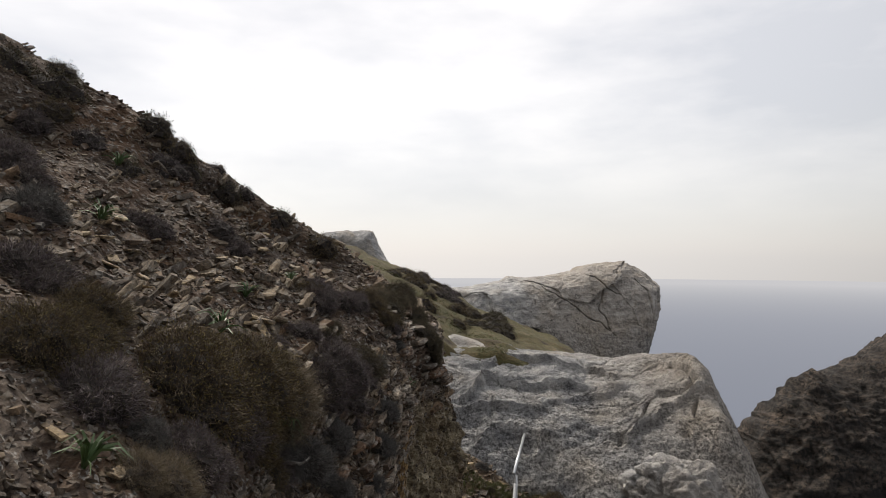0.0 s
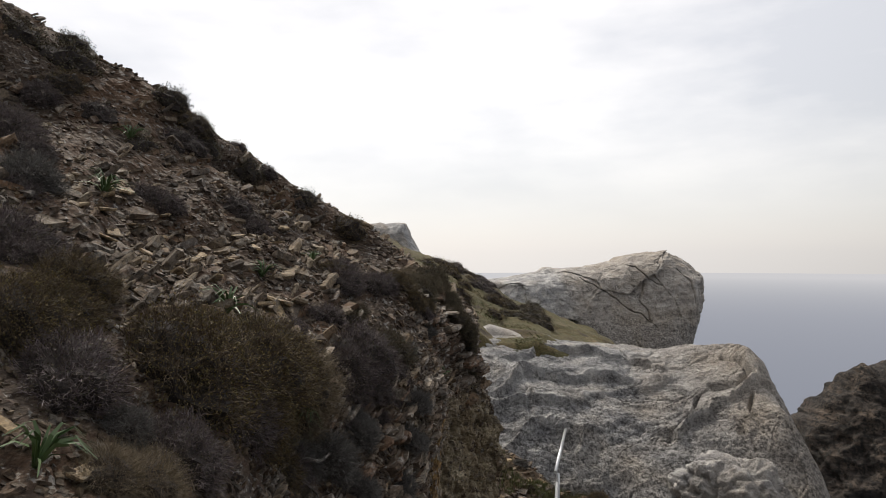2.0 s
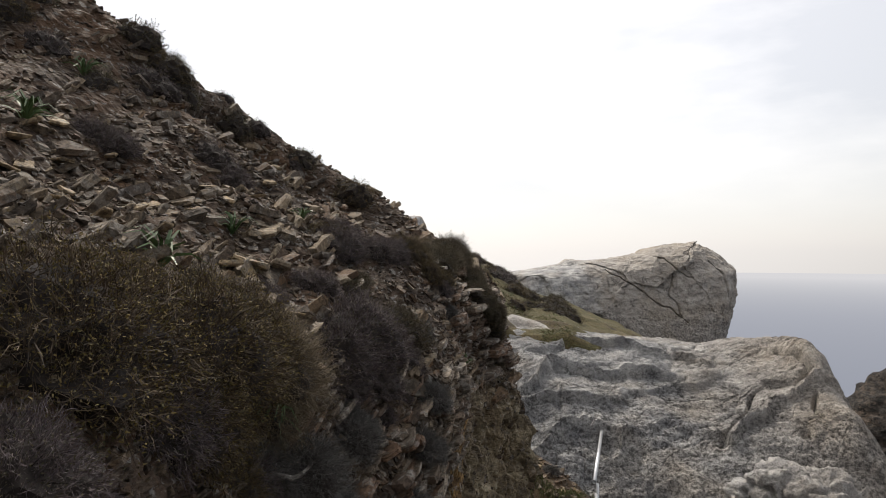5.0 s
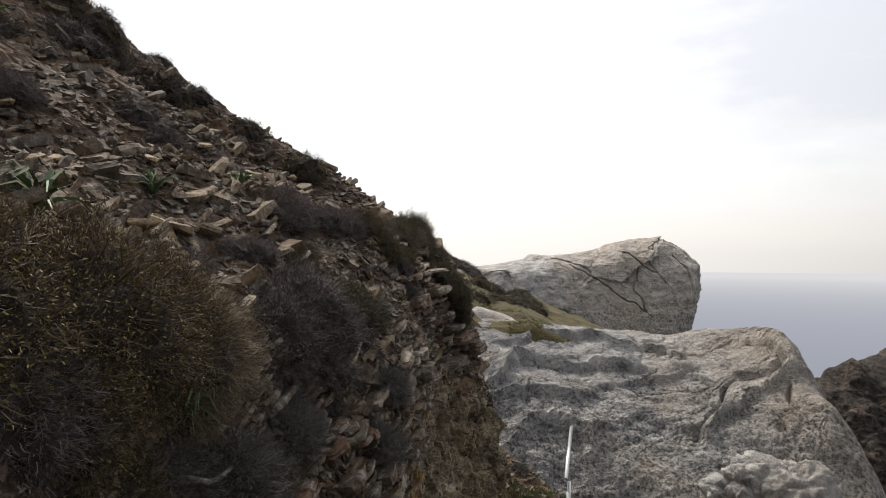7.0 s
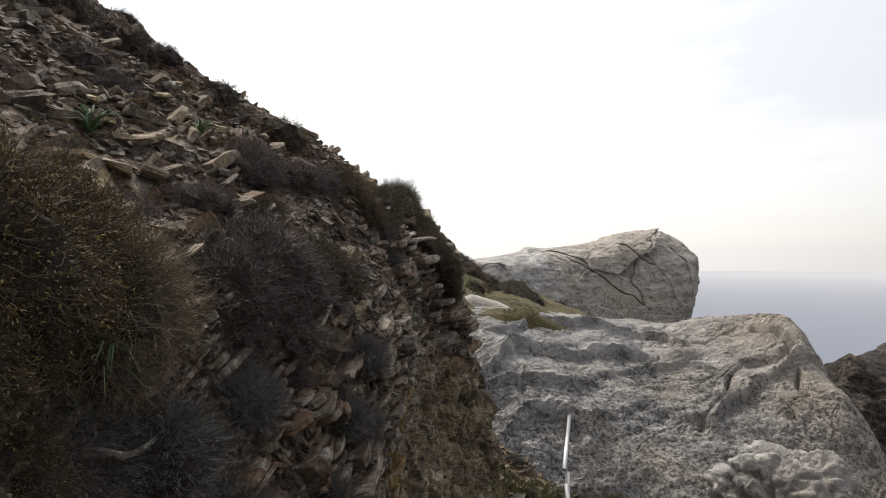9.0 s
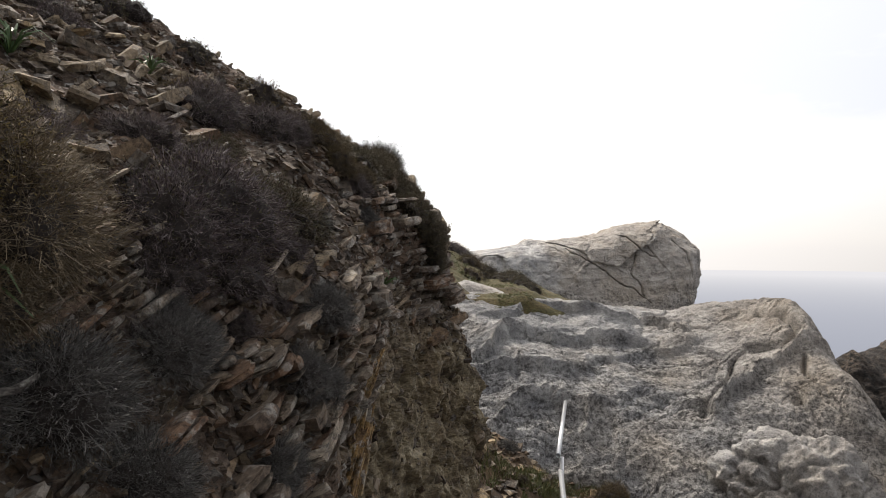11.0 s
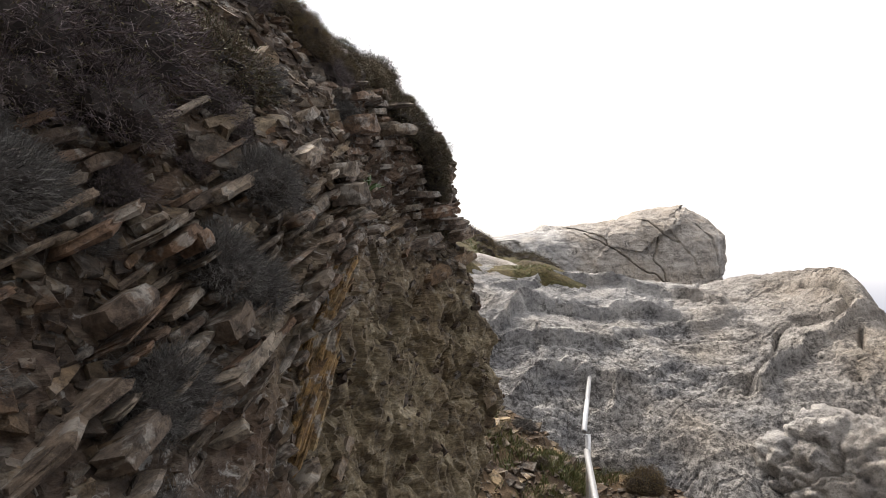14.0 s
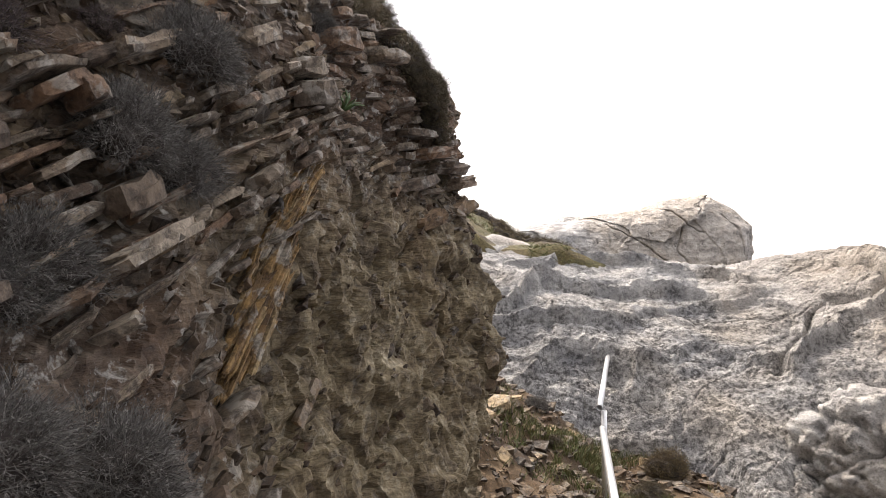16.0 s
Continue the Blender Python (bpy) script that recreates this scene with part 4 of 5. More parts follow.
# ---- dead roots ----
def root(start, way, length, thick, seed):
    rng = random.Random(seed)
    p, d = Vector(start), Vector(way).normalized()
    path = []
    for k in range(16):
        path.append((p.copy(), thick * (1 - 0.75 * k / 15) * rng.uniform(0.8, 1.2)))
        d = (d + Vector((rng.gauss(0, 0.28), rng.gauss(0, 0.28), rng.gauss(0, 0.28)))).normalized()
        p = p + d * length / 15
    verts, faces = [], []
    sides = 8
    for k, (c, r) in enumerate(path):
        ahead = (path[min(k + 1, 15)][0] - path[max(k - 1, 0)][0]).normalized()
        m = ahead.to_track_quat("Z", "Y").to_matrix()
        for j in range(sides):
            a = j * math.tau / sides + 0.35 * k
            verts.append(c + m @ Vector((math.cos(a), math.sin(a), 0)) * r * (1 + 0.3 * math.sin(3 * a)))
    for k in range(15):
        for j in range(sides):
            faces.append((k * sides + j, k * sides + (j + 1) % sides, (k + 1) * sides + (j + 1) % sides, (k + 1) * sides + j))
    faces.append(tuple(range(15 * sides, 16 * sides)))
    ob = soup("dead_root", verts, faces, WOOD, None, True)
    tagged(ob, "twisted grey weathered root hanging from the cliff face", "root", "dead roots")


def hang_roots():
    k = 0
    for y, z, length, thick, way in ((5.02, 0.06, 0.42, 0.042, (0.35, 0.25, -0.6)), (5.06, 0.03, 0.40, 0.036, (0.35, 0.35, -0.8)), (5.1, 0.0, 0.38, 0.032, (0.3, 0.1, -0.9)), (4.98, 0.02, 0.36, 0.028, (0.3, 0.0, -0.9)),
                                     (5.89, -0.36, 0.24, 0.018, (0.4, 0.1, -0.8)), (5.93, -0.34, 0.26, 0.017, (0.4, 0.5, -0.6)), (5.97, -0.35, 0.22, 0.014, (0.3, 0.6, -0.5)), (6.12, -0.25, 0.24, 0.014, (0.4, -0.5, -0.5)),
                                     (6.08, -0.24, 0.2, 0.012, (0.4, -0.3, -0.8)), (6.78, -0.26, 0.14, 0.016, (0.3, 0.6, -0.4)), (6.12, -0.86, 0.22, 0.022, (0.3, 0.4, -0.6)), (5.92, -0.83, 0.16, 0.018, (0.3, 0.3, -0.7)),
                                     (6.62, -0.55, 0.2, 0.012, (0.3, 0.5, -0.5))):
        p, n = hill_spot(y, z)
        root(p - n * 0.02, way, length, thick * 0.62, 40 + k)
        k += 1


hang_roots()


# ---- broken stone: loose and bedded slabs ----
def shard(seed):
    """An irregular flat slab, one long, with chipped edges; corners and faces."""
    rng = random.Random(seed)
    n = rng.choice((5, 6, 7))
    wide, thick = rng.uniform(0.40, 0.75), rng.uniform(0.12, 0.26)
    ang = sorted(k * math.tau / n + rng.uniform(-0.35, 0.35) for k in range(n))
    rim = [(0.5 * math.cos(a) * rng.uniform(0.7, 1.15), 0.5 * wide * math.sin(a) * rng.uniform(0.7, 1.15)) for a in ang]
    slope = rng.uniform(-0.25, 0.25)
    verts = []
    for level, shrink in ((-0.5, 0.95), (rng.uniform(-0.1, 0.2), 1.04), (0.5, 0.92)):
        for x, y in rim:
            verts.append(Vector((x * shrink + rng.gauss(0, 0.03), y * shrink + rng.gauss(0, 0.03), thick * (level + rng.gauss(0, 0.10)) + slope * x * thick)))
    faces = [tuple(reversed(range(n))), tuple(range(2 * n, 3 * n))]
    for k in range(2):
        for j in range(n):
            faces.append((k * n + j, k * n + (j + 1) % n, (k + 1) * n + (j + 1) % n, (k + 1) * n + j))
    return verts, faces


def bar(seed):
    """A broken length of a bed: a long block with rough square ends."""
    rng = random.Random(seed)
    wide, thick = rng.uniform(0.28, 0.5), rng.uniform(0.13, 0.24)
    rim = [(-0.5, -0.5), (-0.1, -0.5), (0.5, -0.5), (0.5, 0.5), (0.1, 0.5), (-0.5, 0.5)]
    rim = [(x + rng.gauss(0, 0.05), wide * (y + rng.gauss(0, 0.10))) for x, y in rim]
    n = len(rim)
    verts = []
    for level, shrink in ((-0.5, 0.96), (rng.uniform(-0.15, 0.15), 1.03), (0.5, 0.95)):
        for x, y in rim:
            verts.append(Vector((x * shrink + rng.gauss(0, 0.02), y * shrink + rng.gauss(0, 0.02), thick * (level + rng.gauss(0, 0.09)))))
    faces = [tuple(reversed(range(n))), tuple(range(2 * n, 3 * n))]
    for k in range(2):
        for j in range(n):
            faces.append((k * n + j, k * n + (j + 1) % n, (k + 1) * n + (j + 1) % n, (k + 1) * n + j))
    return verts, faces


SHARDS = [shard(200 + k) for k in range(10)] + [bar(240 + k) for k in range(8)]
BED_RUN = Vector((0.30, 0.88, 0.36)).normalized()


def laid(normal, run, rng, wobble):
    """A turn that lays a slab with this normal and long axis, a little off true."""
    z = (normal + Vector((rng.gauss(0, wobble), rng.gauss(0, wobble), rng.gauss(0, wobble)))).normalized()
    x = run + Vector((rng.gauss(0, wobble * 1.4), rng.gauss(0, wobble * 1.4), rng.gauss(0, wobble * 1.4)))
    x = (x - z * x.dot(z)).normalized()
    return Matrix((x, z.cross(x), z)).transposed()


def scatter_slabs():
    """Poses of the slabs on the hillside."""
    rng = random.Random(77)
    ys = np.array([rng.uniform(2.2, 10.2) for k in range(15000)])
    zs = np.array([rng.uniform(-1.5, 5.2) if rng.random() < 0.55 else rng.uniform(-0.6, 2.2) for k in range(15000)])
    e = 0.05
    x = hill_out(ys, zs)
    fy = (hill_out(ys + e, zs) - hill_out(ys - e, zs)) / (2 * e)
    fz = (hill_out(ys, zs + e) - hill_out(ys, zs - e)) / (2 * e)
    nor = np.stack([np.ones_like(x), -fy, -fz], -1)
    big = np.linalg.norm(nor, axis=-1)
    nor /= big[:, None]
    p = np.stack([x, ys, zs], -1)
    steep = np.clip(1.15 - nor[:, 2] * 1.6, 0, 1)
    p = p + nor * hill_relief(p[:, None], steep[:, None])[:, 0, None]
    clump = fbm(p * 1.1, 3, 141)
    out = []
    for k in range(len(ys)):
        if rng.random() > big[k] / 2.6 or clump[k] + rng.uniform(-0.9, 0.5) < -0.35:
            continue
        low = ys[k] > 6.3 and zs[k] < -0.25
        if rng.random() < (0.93 if low else 0.8 if steep[k] > 0.6 else 0.9 if ys[k] < 4.2 else 0.15):
            continue
        n = Vector(nor[k])
        size = min(0.085 if ys[k] < 4.2 or (ys[k] < 6.4 and zs[k] < 0.6) else 0.12 if steep[k] > 0.6 else 0.26, max(0.03, rng.lognormvariate(-2.4, 0.6)))
        if steep[k] > 0.6 or rng.random() < 0.68:
            turn = laid(BED_UP, BED_RUN, rng, 0.13 if steep[k] > 0.6 else 0.24)
        else:
            turn = laid((n + Vector((0, 0, 0.5))).normalized(), Vector((rng.gauss(0, 1), rng.gauss(0, 1), 0.1)), rng, 0.25)
        at = Vector(p[k]) + n * size * (rng.uniform(-0.30, 0.02) if steep[k] > 0.6 else rng.uniform(-0.08, 0.10))
        long, flat = (rng.uniform(1.0, 1.7), rng.uniform(0.8, 1.4)) if steep[k] > 0.6 else (rng.uniform(0.8, 1.3), rng.uniform(0.9, 1.5))
        out.append((size, Matrix.Translation(at) @ turn.to_4x4() @ Matrix.Diagonal((size * long, size * rng.uniform(0.8, 1.1), size * flat, 1)), rng.randrange(10, 18) if rng.random() < (0.6 if steep[k] > 0.6 else 0.5) else rng.randrange(10), ys[k], zs[k]))
    return out


def joined_slabs(name, poses, mat, parent, label):
    verts, faces = [], []
    for m, kind in poses:
        v, f = SHARDS[kind]
        base = len(verts)
        verts += [m @ c for c in v]
        faces += [tuple(base + i for i in q) for q in f]
    ob = soup(name, verts, faces, mat, parent)
    return tagged(ob, label, kind="stuff")


def lay_slabs():
    meshes = []
    for k, (v, f) in enumerate(SHARDS):
        me = bpy.data.meshes.new("slab_stone")
        me.from_pydata([tuple(c) for c in v], [], f)
        me.materials.append(STONE)
        meshes.append(me)
    spots = scatter_slabs()
    near = [q for q in spots if 5.2 < q[3] < 8.9 and q[4] < 1.9]
    near.sort(key=lambda q: -q[0])
    chosen = near[:290]
    names = set(id(q) for q in chosen)
    for size, m, kind, y, z in chosen:
        ob = new("slab_stone", meshes[kind])
        ob.parent = HILL
        ob.matrix_basis = m
    joined_slabs("scree", [(q[1], q[2]) for q in spots if id(q) not in names], STONE, HILL, "broken schist scree")


lay_slabs()


def chip(seed):
    """A small angular chip: eight corners."""
    rng = random.Random(seed)
    v = [Vector((sx * rng.uniform(0.3, 0.6), sy * rng.uniform(0.2, 0.5), sz * rng.uniform(0.08, 0.22))) for sz in (-1, 1) for sx, sy in ((-1, -1), (1, -1), (1, 1), (-1, 1))]
    return v, [(3, 2, 1, 0), (4, 5, 6, 7), (0, 1, 5, 4), (1, 2, 6, 5), (2, 3, 7, 6), (3, 0, 4, 7)]


CHIPS = [chip(300 + k) for k in range(10)]


def joined_chips(name, poses, mat, parent, label):
    verts, faces = [], []
    for m, kind in poses:
        v, f = CHIPS[kind % 10]
        base = len(verts)
        verts += [m @ c for c in v]
        faces += [tuple(base + i for i in q) for q in f]
    return tagged(soup(name, verts, faces, mat, parent), label, kind="stuff")


def hill_chips():
    rng = random.Random(91)
    total = 20000
    ys = np.array([rng.uniform(2.3, 9.8) for k in range(total)])
    zs = np.array([rng.uniform(-1.9, 4.0) if rng.random() < 0.4 else rng.uniform(-1.2, 2.0) for k in range(total)])
    e = 0.05
    x = hill_out(ys, zs)
    fy = (hill_out(ys + e, zs) - hill_out(ys - e, zs)) / (2 * e)
    fz = (hill_out(ys, zs + e) - hill_out(ys, zs - e)) / (2 * e)
    nor = np.stack([np.ones_like(x), -fy, -fz], -1)
    nor /= np.linalg.norm(nor, axis=-1)[:, None]
    p = np.stack([x, ys, zs], -1)
    steep = np.clip(1.15 - nor[:, 2] * 1.6, 0, 1)
    p = p + nor * hill_relief(p[:, None], steep[:, None])[:, 0, None]
    poses = []
    for k in range(total):
        if steep[k] > 0.55 and rng.random() < (0.85 if ys[k] > 6.4 and zs[k] < -0.15 else 0.7):
            continue
        n = Vector(nor[k])
        size = min(0.045 if ys[k] < 4.2 else 0.075, rng.lognormvariate(-3.45, 0.45))
        turn = laid(BED_UP, BED_RUN, rng, 0.3) if steep[k] > 0.5 else laid((n + Vector((0, 0, 0.6))).normalized(), Vector((rng.gauss(0, 1), rng.gauss(0, 1), 0)), rng, 0.35)
        poses.append((Matrix.Translation(Vector(p[k]) + n * size * 0.1) @ turn.to_4x4() @ Matrix.Scale(size, 4), rng.randrange(10)))
    joined_chips("gravel", poses, GRAVEL, HILL, "small schist chips")


hill_chips()


# ---- ochre seam: a fin of thin upright flakes ----
def ochre_seam():
    rng = random.Random(23)
    poses = []
    way = Vector((-0.12, -0.70, -0.70)).normalized()
    for k in range(700):
        s = rng.random()
        y, z = 6.96 - 0.50 * s + rng.gauss(0, 0.022 + 0.012 * s), -0.24 - 0.50 * s + rng.gauss(0, 0.018)
        p, n = hill_spot(y, z)
        turn = laid(n.cross(way).normalized(), way, rng, 0.06)
        size = rng.uniform(0.06, 0.17)
        poses.append((Matrix.Translation(p + n * rng.uniform(-0.01, 0.05)) @ turn.to_4x4() @ Matrix.Diagonal((size * 1.3, size * 0.14, size * 0.2, 1)), rng.randrange(10)))
    joined_chips("ochre_seam", poses, OCHRE, HILL, "fin of thin ochre flakes")


OCHRE = stone_material("ochre_flakes", [(0.24, 0.145, 0.055), (0.34, 0.21, 0.08), (0.17, 0.10, 0.042), (0.36, 0.26, 0.13)])
ochre_seam()


# ---- the foot of the cliff: gravel, stones and grass on the path ----
def path_spots(xs, ys):
    xs, ys = np.array(xs), np.array(ys)
    p = np.stack([xs, ys, path_height(xs, ys)], -1)
    z = p[:, 2] + 0.07 * fbm(p * 1.6, 3, 81) + 0.025 * fbm(p * 7, 3, 84)
    return [Vector((float(a), float(b), float(c))) for a, b, c in zip(xs, ys, z)]


def path_spot(x, y):
    return path_spots([x], [y])[0]


def path_litter():
    rng = random.Random(31)
    poses = []
    for p in path_spots([rng.uniform(-0.4, 2.4) for k in range(5200)], [rng.uniform(7.8, 11.9) if k < 3600 else rng.uniform(-2, 7.8) for k in range(5200)]):
        size = min(0.12, rng.lognormvariate(-3.3, 0.6))
        turn = laid(Vector((0, 0, 1)), Vector((rng.gauss(0, 1), rng.gauss(0, 1), 0)), rng, 0.3)
        poses.append((Matrix.Translation(p + Vector((0, 0, size * 0.1))) @ turn.to_4x4() @ Matrix.Scale(size, 4), rng.randrange(10)))
    tagged(joined_chips("path_gravel", poses, GRAVEL, None, "angular brown and grey gravel strewn over the path"), category="gravel")
    for x, y, size in ((0.26, 10.72, 0.30), (0.12, 10.3, 0.26), (0.42, 11.1, 0.18), (0.75, 10.9, 0.13), (0.3, 9.9, 0.2), (0.62, 11.35, 0.15), (0.95, 11.2, 0.12), (0.55, 10.2, 0.14), (1.6, 11.1, 0.2)):
        v, f = SHARDS[rng.randrange(len(SHARDS))]
        ob = soup("loose_stone", v, f, TAN)
        ob.matrix_basis = Matrix.Translation(path_spot(x, y) + Vector((0, 0, size * 0.08))) @ laid(Vector((0.1, -0.25, 1)), Vector((rng.gauss(0, 1), rng.gauss(0, 1), 0)), rng, 0.2).to_4x4() @ Matrix.Scale(size, 4)
        tagged(ob, "tan angular slab of schist lying on the path", "stone", "loose stones on the path")
    verts, faces = [], []
    spots = path_spots([rng.gauss(1.0, 0.4) for k in range(8000)], [rng.gauss(10.7, 0.4) for k in range(8000)])
    tuft = fbm(np.array([(p.x * 3, p.y * 3, 0) for p in spots]), 2, 77)
    for p, t in zip(spots, tuft):
        if t < 0.0:
            continue
        tip = p + Vector((rng.gauss(0, 0.03), rng.gauss(0, 0.03), rng.uniform(0.03, 0.09)))
        strip(verts, faces, [p, (p + tip) / 2 + Vector((0, 0, 0.01)), tip], 0.008, rng, 0.2)
    tagged(soup("grass", verts, faces, GRASS), "short green grass at the foot of the slab", "grass", kind="stuff")
    verts, faces = [], []
    xs, ys = np.array([rng.uniform(-2.2, 1.3) for k in range(9000)]), np.array([14.1 + 9 * rng.random() ** 1.6 for k in range(9000)])
    zs = saddle_height(xs, ys)
    tuft = fbm(np.stack([xs * 1.3, ys * 1.3, 0 * xs], -1), 3, 78)
    for x, y, z, t in zip(xs, ys, zs, tuft):
        if t < 0.08:
            continue
        p = Vector((float(x), float(y), float(z) + 0.03))
        tip = p + Vector((rng.gauss(0, 0.04), rng.gauss(0, 0.04), rng.uniform(0.01, 0.055)))
        strip(verts, faces, [p, tip], 0.014, rng, 0.2)
    tagged(soup("grass", verts, faces, GRASS), "yellow-green grass patch on the saddle behind the slab", "grass", kind="stuff")
    for x, y, r, style in ((0.62, 11.2, 0.13, "grey"), (1.75, 11.0, 0.22, "broom"), (1.5, 10.55, 0.16, "leafy"), (0.72, 10.55, 0.09, "leafy")):
        plant_shrub(style, path_spot(x, y), Vector((0, 0, 1)), r, 140 + int(x * 10))


TAN = stone_material("tan_slabs", [(0.30, 0.21, 0.11), (0.40, 0.30, 0.18), (0.26, 0.19, 0.105)], lichen=0.3)
path_litter()


# ---- flat pale slabs that lie loose on the slope ----
def flat_stones():
    rng = random.Random(53)
    for y, z, size in ((5.85, 0.95, 0.24), (5.96, 0.88, 0.22), (5.92, 0.66, 0.16), (5.64, 1.30, 0.18), (5.36, 1.22, 0.15), (6.16, 1.82, 0.24), (6.31, 1.80, 0.20), (6.0, 1.74, 0.18), (6.45, 1.66, 0.20), (5.5, 1.36, 0.14),
                       (3.10, 0.55, 0.12), (2.98, 0.75, 0.11), (3.42, 0.80, 0.15), (5.2, 1.28, 0.13), (6.9, 1.5, 0.17), (7.05, 1.38, 0.15), (6.2, 1.35, 0.14), (5.75, 1.15, 0.14), (8.0, 1.75, 0.16), (7.6, 1.62, 0.15), (5.55, 1.5, 0.2), (5.7, 1.62, 0.22), (5.9, 1.55, 0.18), (6.1, 1.5, 0.2), (5.45, 1.62, 0.17), (6.3, 1.25, 0.18), (6.55, 1.2, 0.16), (5.3, 1.45, 0.2), (6.75, 1.35, 0.2), (5.95, 1.3, 0.15), (6.05, 0.98, 0.2), (6.1, 0.93, 0.24)):
        p, n = hill_spot(y, z)
        v, f = SHARDS[rng.randrange(10, 18) if y < 6 else rng.randrange(10)]
        ob = soup("flat_stone", v, f, TAN)
        ob.matrix_basis = Matrix.Translation(p + n * 0.03) @ laid((n + Vector((0, 0, 1.6))).normalized(), Vector((0.6, -0.6, 0)), rng, 0.22).to_4x4() @ Matrix.Diagonal((size, size, size * 0.7, 1))
        tagged(ob, "pale tan flat slab lying loose on the scree", "stone", "flat stones on the slope")


flat_stones()


# ---- broken plates of the beds that stand out of the face, row over row, all with one dip ----
BED_LINE = ((4.4, -0.82), (6.0, 0.0), (6.6, 0.31), (7.0, 0.46), (7.4, 0.55), (7.8, 0.60), (9.4, 0.67))


def bed_rise(y):
    """How much higher a bed lies at y than at six metres along."""
    return float(np.interp(y, [p[0] for p in BED_LINE], [p[1] for p in BED_LINE]))


def bed_plate(seed):
    """A broken plate one long, one deep and one thick, with ragged edges and a split side."""
    rng = random.Random(seed)
    rim = [(-0.5, -0.5), (-0.15, -0.55), (0.2, -0.5), (0.5, -0.42), (0.52, 0.1), (0.4, 0.5), (-0.1, 0.5), (-0.5, 0.45)]
    rim = [(x + rng.gauss(0, 0.05), y + rng.gauss(0, 0.09)) for x, y in rim]
    n = len(rim)
    verts = []
    for level, shrink in ((-0.5, 0.93), (rng.uniform(-0.25, 0.0), 1.0), (rng.uniform(0.05, 0.25), rng.uniform(0.9, 1.03)), (0.5, 0.92)):
        for x, y in rim:
            verts.append(Vector((x * shrink + rng.gauss(0, 0.012), y * shrink + rng.gauss(0, 0.03), level + rng.gauss(0, 0.07))))
    faces = [tuple(reversed(range(n))), tuple(range(3 * n, 4 * n))]
    for k in range(3):
        for j in range(n):
            faces.append((k * n + j, k * n + (j + 1) % n, (k + 1) * n + (j + 1) % n, (k + 1) * n + j))
    return verts, faces


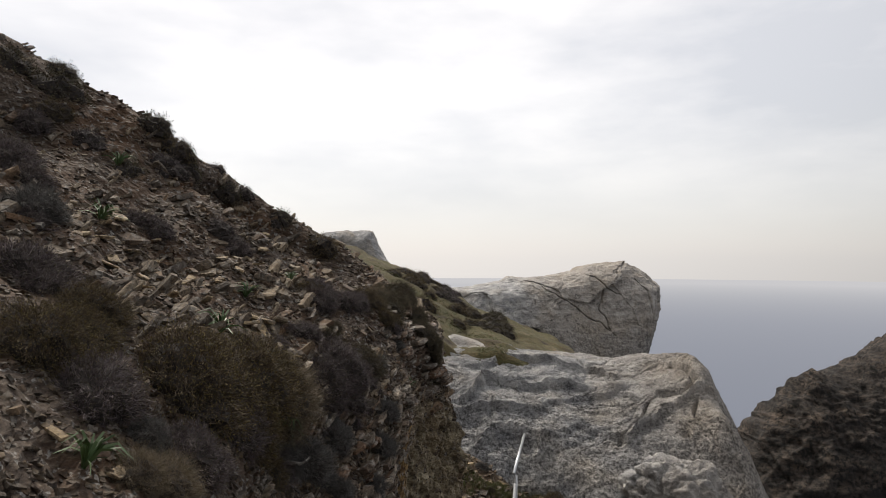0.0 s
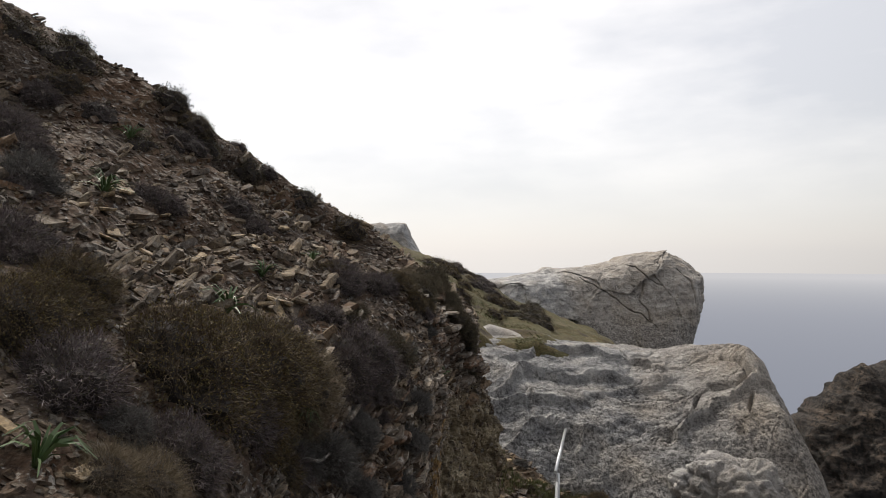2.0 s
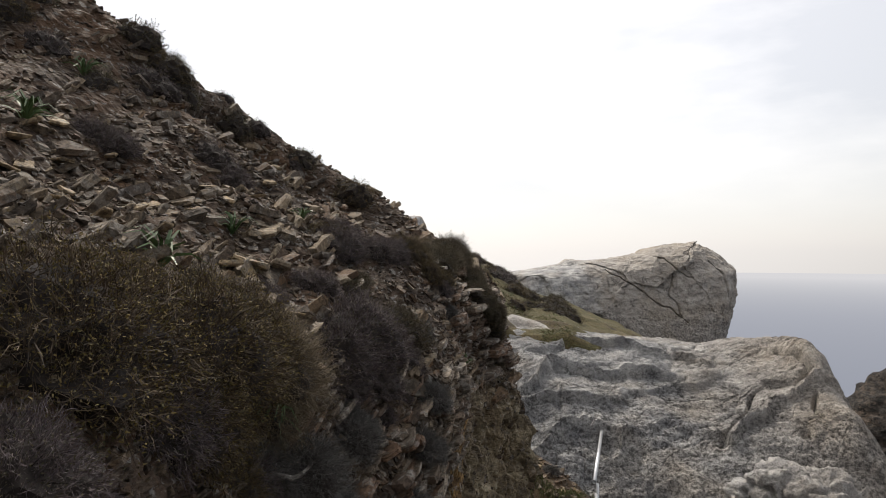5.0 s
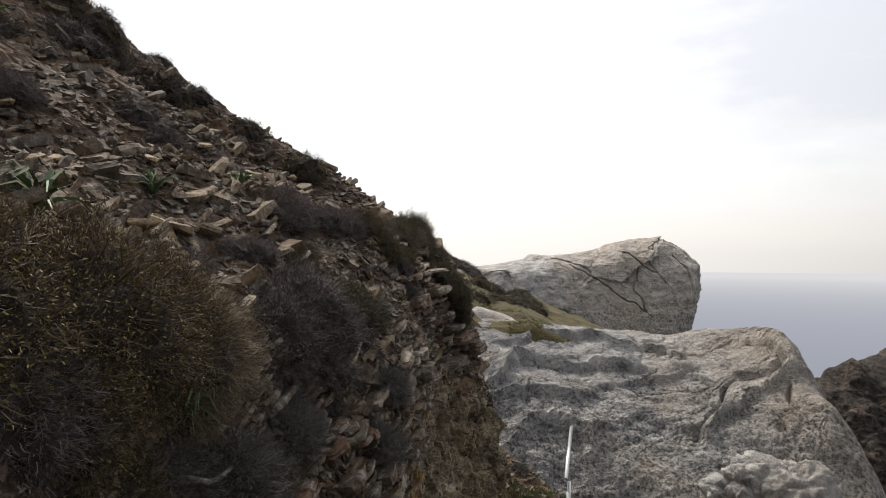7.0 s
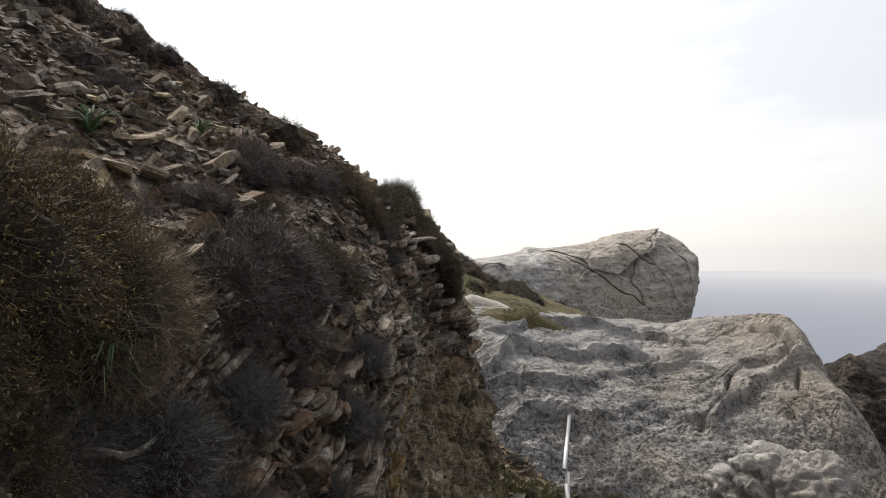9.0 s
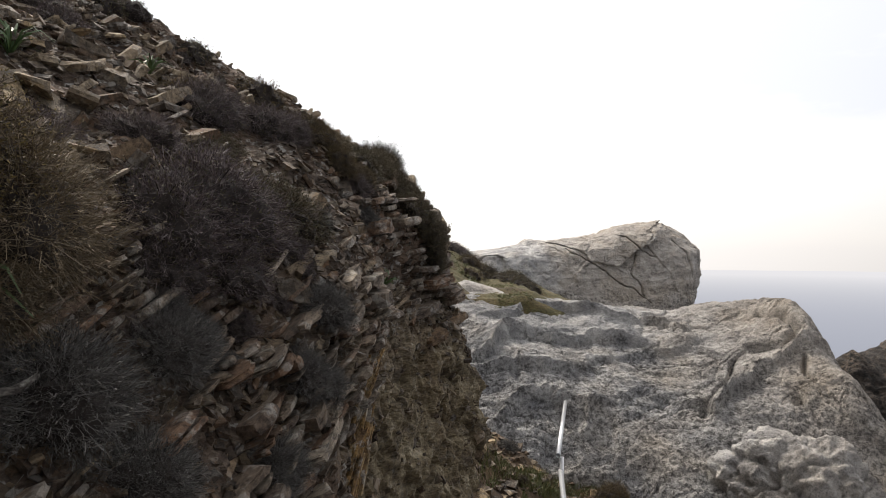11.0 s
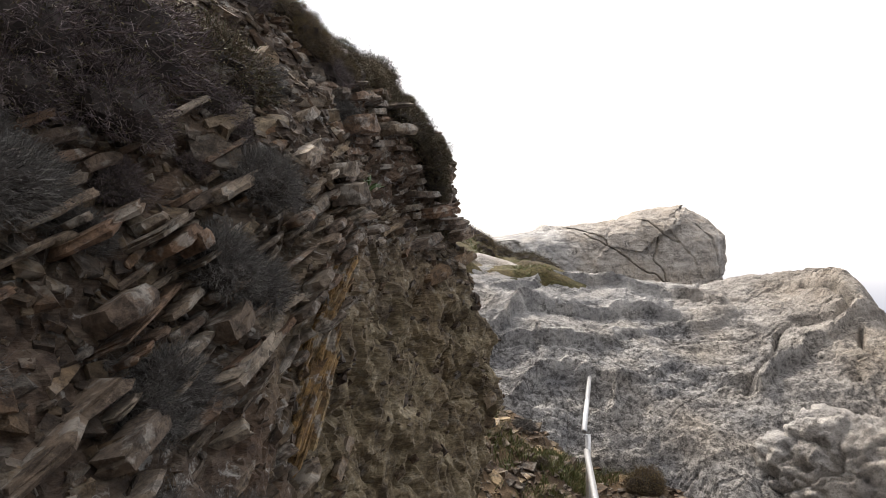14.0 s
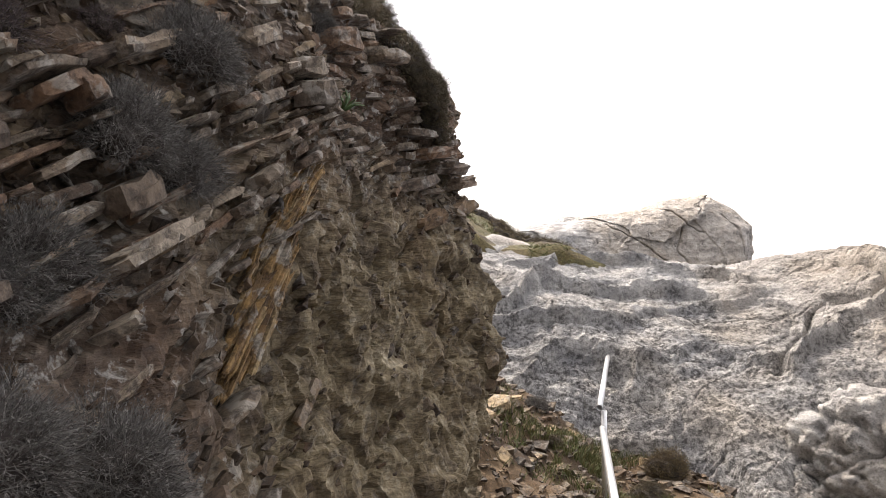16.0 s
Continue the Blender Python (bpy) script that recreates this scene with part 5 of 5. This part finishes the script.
def bed_rows():
    rng = random.Random(61)
    shapes = [bed_plate(400 + k) for k in range(12)]
    meshes = []
    for v, f in shapes:
        me = bpy.data.meshes.new("bed_stone")
        me.from_pydata([tuple(c) for c in v], [], f)
        me.materials.append(BEDS)
        meshes.append(me)
    poses = []
    level = -1.5
    while level < 1.5:
        y = rng.uniform(4.5, 4.8)
        row = rng.uniform(-0.02, 0.02)
        while y < 9.1:
            nose = min(1.0, max(0.0, (y - 6.9) / 0.6))
            long = rng.uniform(0.07, 0.27) * rng.choice((0.6, 1.0, 1.0, 1.3)) + 0.04 * nose
            z = level + bed_rise(y + long / 2)
            keep = (0.62 if y < 6.7 else 0.46) + 0.5 * fbm(np.array([(y * 1.6, level * 5.0, 3.0)]), 2, 65)[0]
            clay = y > 6.4 + 0.9 * max(0.0, z + 0.75) and z < -0.12
            if rng.random() < keep + 0.18 and not clay and -1.3 < z < (0.75 if y < 6.6 else 0.95):
                a, n = hill_frame(y, level + bed_rise(y))
                b, n2 = hill_frame(y + long, level + bed_rise(y + long))
                way = (b - a).normalized()
                deep = rng.uniform(0.10, 0.22)
                thick = rng.uniform(0.012, 0.030) + 0.016 * nose * rng.random()
                up = (BED_UP * (1 - nose) + Vector((-0.10, -0.12, 1.0)) * nose).normalized()
                turn = laid(up, way, rng, 0.04)
                stand = 0.0 + row + rng.uniform(-0.02, 0.03) + (0.05 if rng.random() < 0.15 else 0.0)
                poses.append((Matrix.Translation((a + b) / 2 + n * (stand - deep * 0.42)) @ turn.to_4x4() @ Matrix.Diagonal((long * 0.98, deep, thick, 1)), rng.randrange(12), y))
            y += long
        level += rng.uniform(0.032, 0.056)
    # single blocks that stand out of the rows: way along, height, length, depth, thickness
    for y, z, long, deep, thick in ((6.19, -0.35, 0.14, 0.12, 0.06), (6.12, -0.15, 0.13, 0.10, 0.032), (6.18, -0.15, 0.07, 0.10, 0.045), (6.37, 0.0, 0.20, 0.12, 0.035), (6.54, -0.35, 0.09, 0.10, 0.03), (6.63, -0.26, 0.08, 0.10, 0.03),
                                    (6.2, -0.45, 0.30, 0.12, 0.04), (5.79, -0.55, 0.16, 0.10, 0.05), (5.89, -0.3, 0.12, 0.12, 0.05), (7.77, 0.44, 0.22, 0.22, 0.09), (7.07, 0.14, 0.17, 0.16, 0.06), (7.04, 0.05, 0.12, 0.14, 0.07),
                                    (8.52, 0.17, 0.28, 0.2, 0.04), (8.64, 0.08, 0.34, 0.34, 0.06), (8.75, 0.02, 0.34, 0.36, 0.06), (8.9, -0.07, 0.30, 0.30, 0.06), (8.36, -0.12, 0.34, 0.26, 0.06), (6.98, 0.32, 0.2, 0.14, 0.045), (6.8, 0.16, 0.22, 0.14, 0.05), (8.23, 0.5, 0.2, 0.18, 0.05)):
        p, n = hill_frame(y, z)
        b, n2 = hill_frame(y + 0.1, z + bed_rise(y + 0.1) - bed_rise(y))
        way = (b - p).normalized()
        turn = laid(BED_UP if y < 7 else Vector((-0.10, -0.12, 1.0)).normalized(), way, rng, 0.05)
        poses.append((Matrix.Translation(p + n * (0.07 - deep * 0.3)) @ turn.to_4x4() @ Matrix.Diagonal((long, deep, thick, 1)), rng.randrange(12), y))
    poses.reverse()
    poses.sort(key=lambda q: not 5.4 < q[2] < 8.9)
    for m, kind, y in poses[:300]:
        ob = new("bed_stone", meshes[kind])
        ob.parent = HILL
        ob.matrix_basis = m
    verts, faces = [], []
    for m, kind, y in poses[300:]:
        v, f = shapes[kind]
        base = len(verts)
        verts += [m @ c for c in v]
        faces += [tuple(base + i for i in q) for q in f]
    tagged(soup("bed_edges", verts, faces, BEDS, HILL), "edges of broken schist beds", kind="stuff")


BEDS = stone_material("bed_plates", [(0.17, 0.122, 0.088), (0.26, 0.205, 0.148), (0.11, 0.078, 0.056), (0.34, 0.285, 0.22), (0.20, 0.118, 0.07), (0.135, 0.105, 0.08), (0.23, 0.188, 0.142)], lichen=0.45)
bed_rows()

crag("small_outcrop", [(-0.05, -0.75), (0.0, -0.30), (0.25, -0.22), (0.75, -0.36), (1.35, -0.62), (1.2, -1.0), (0.0, -1.0)], 15.5, 0.35, 0.5, PALE_LIMESTONE, 0.03, 0.5, 141,
     "low pale limestone outcrop beside the grass patch", "rock outcrop", 0.4, 160, 40)
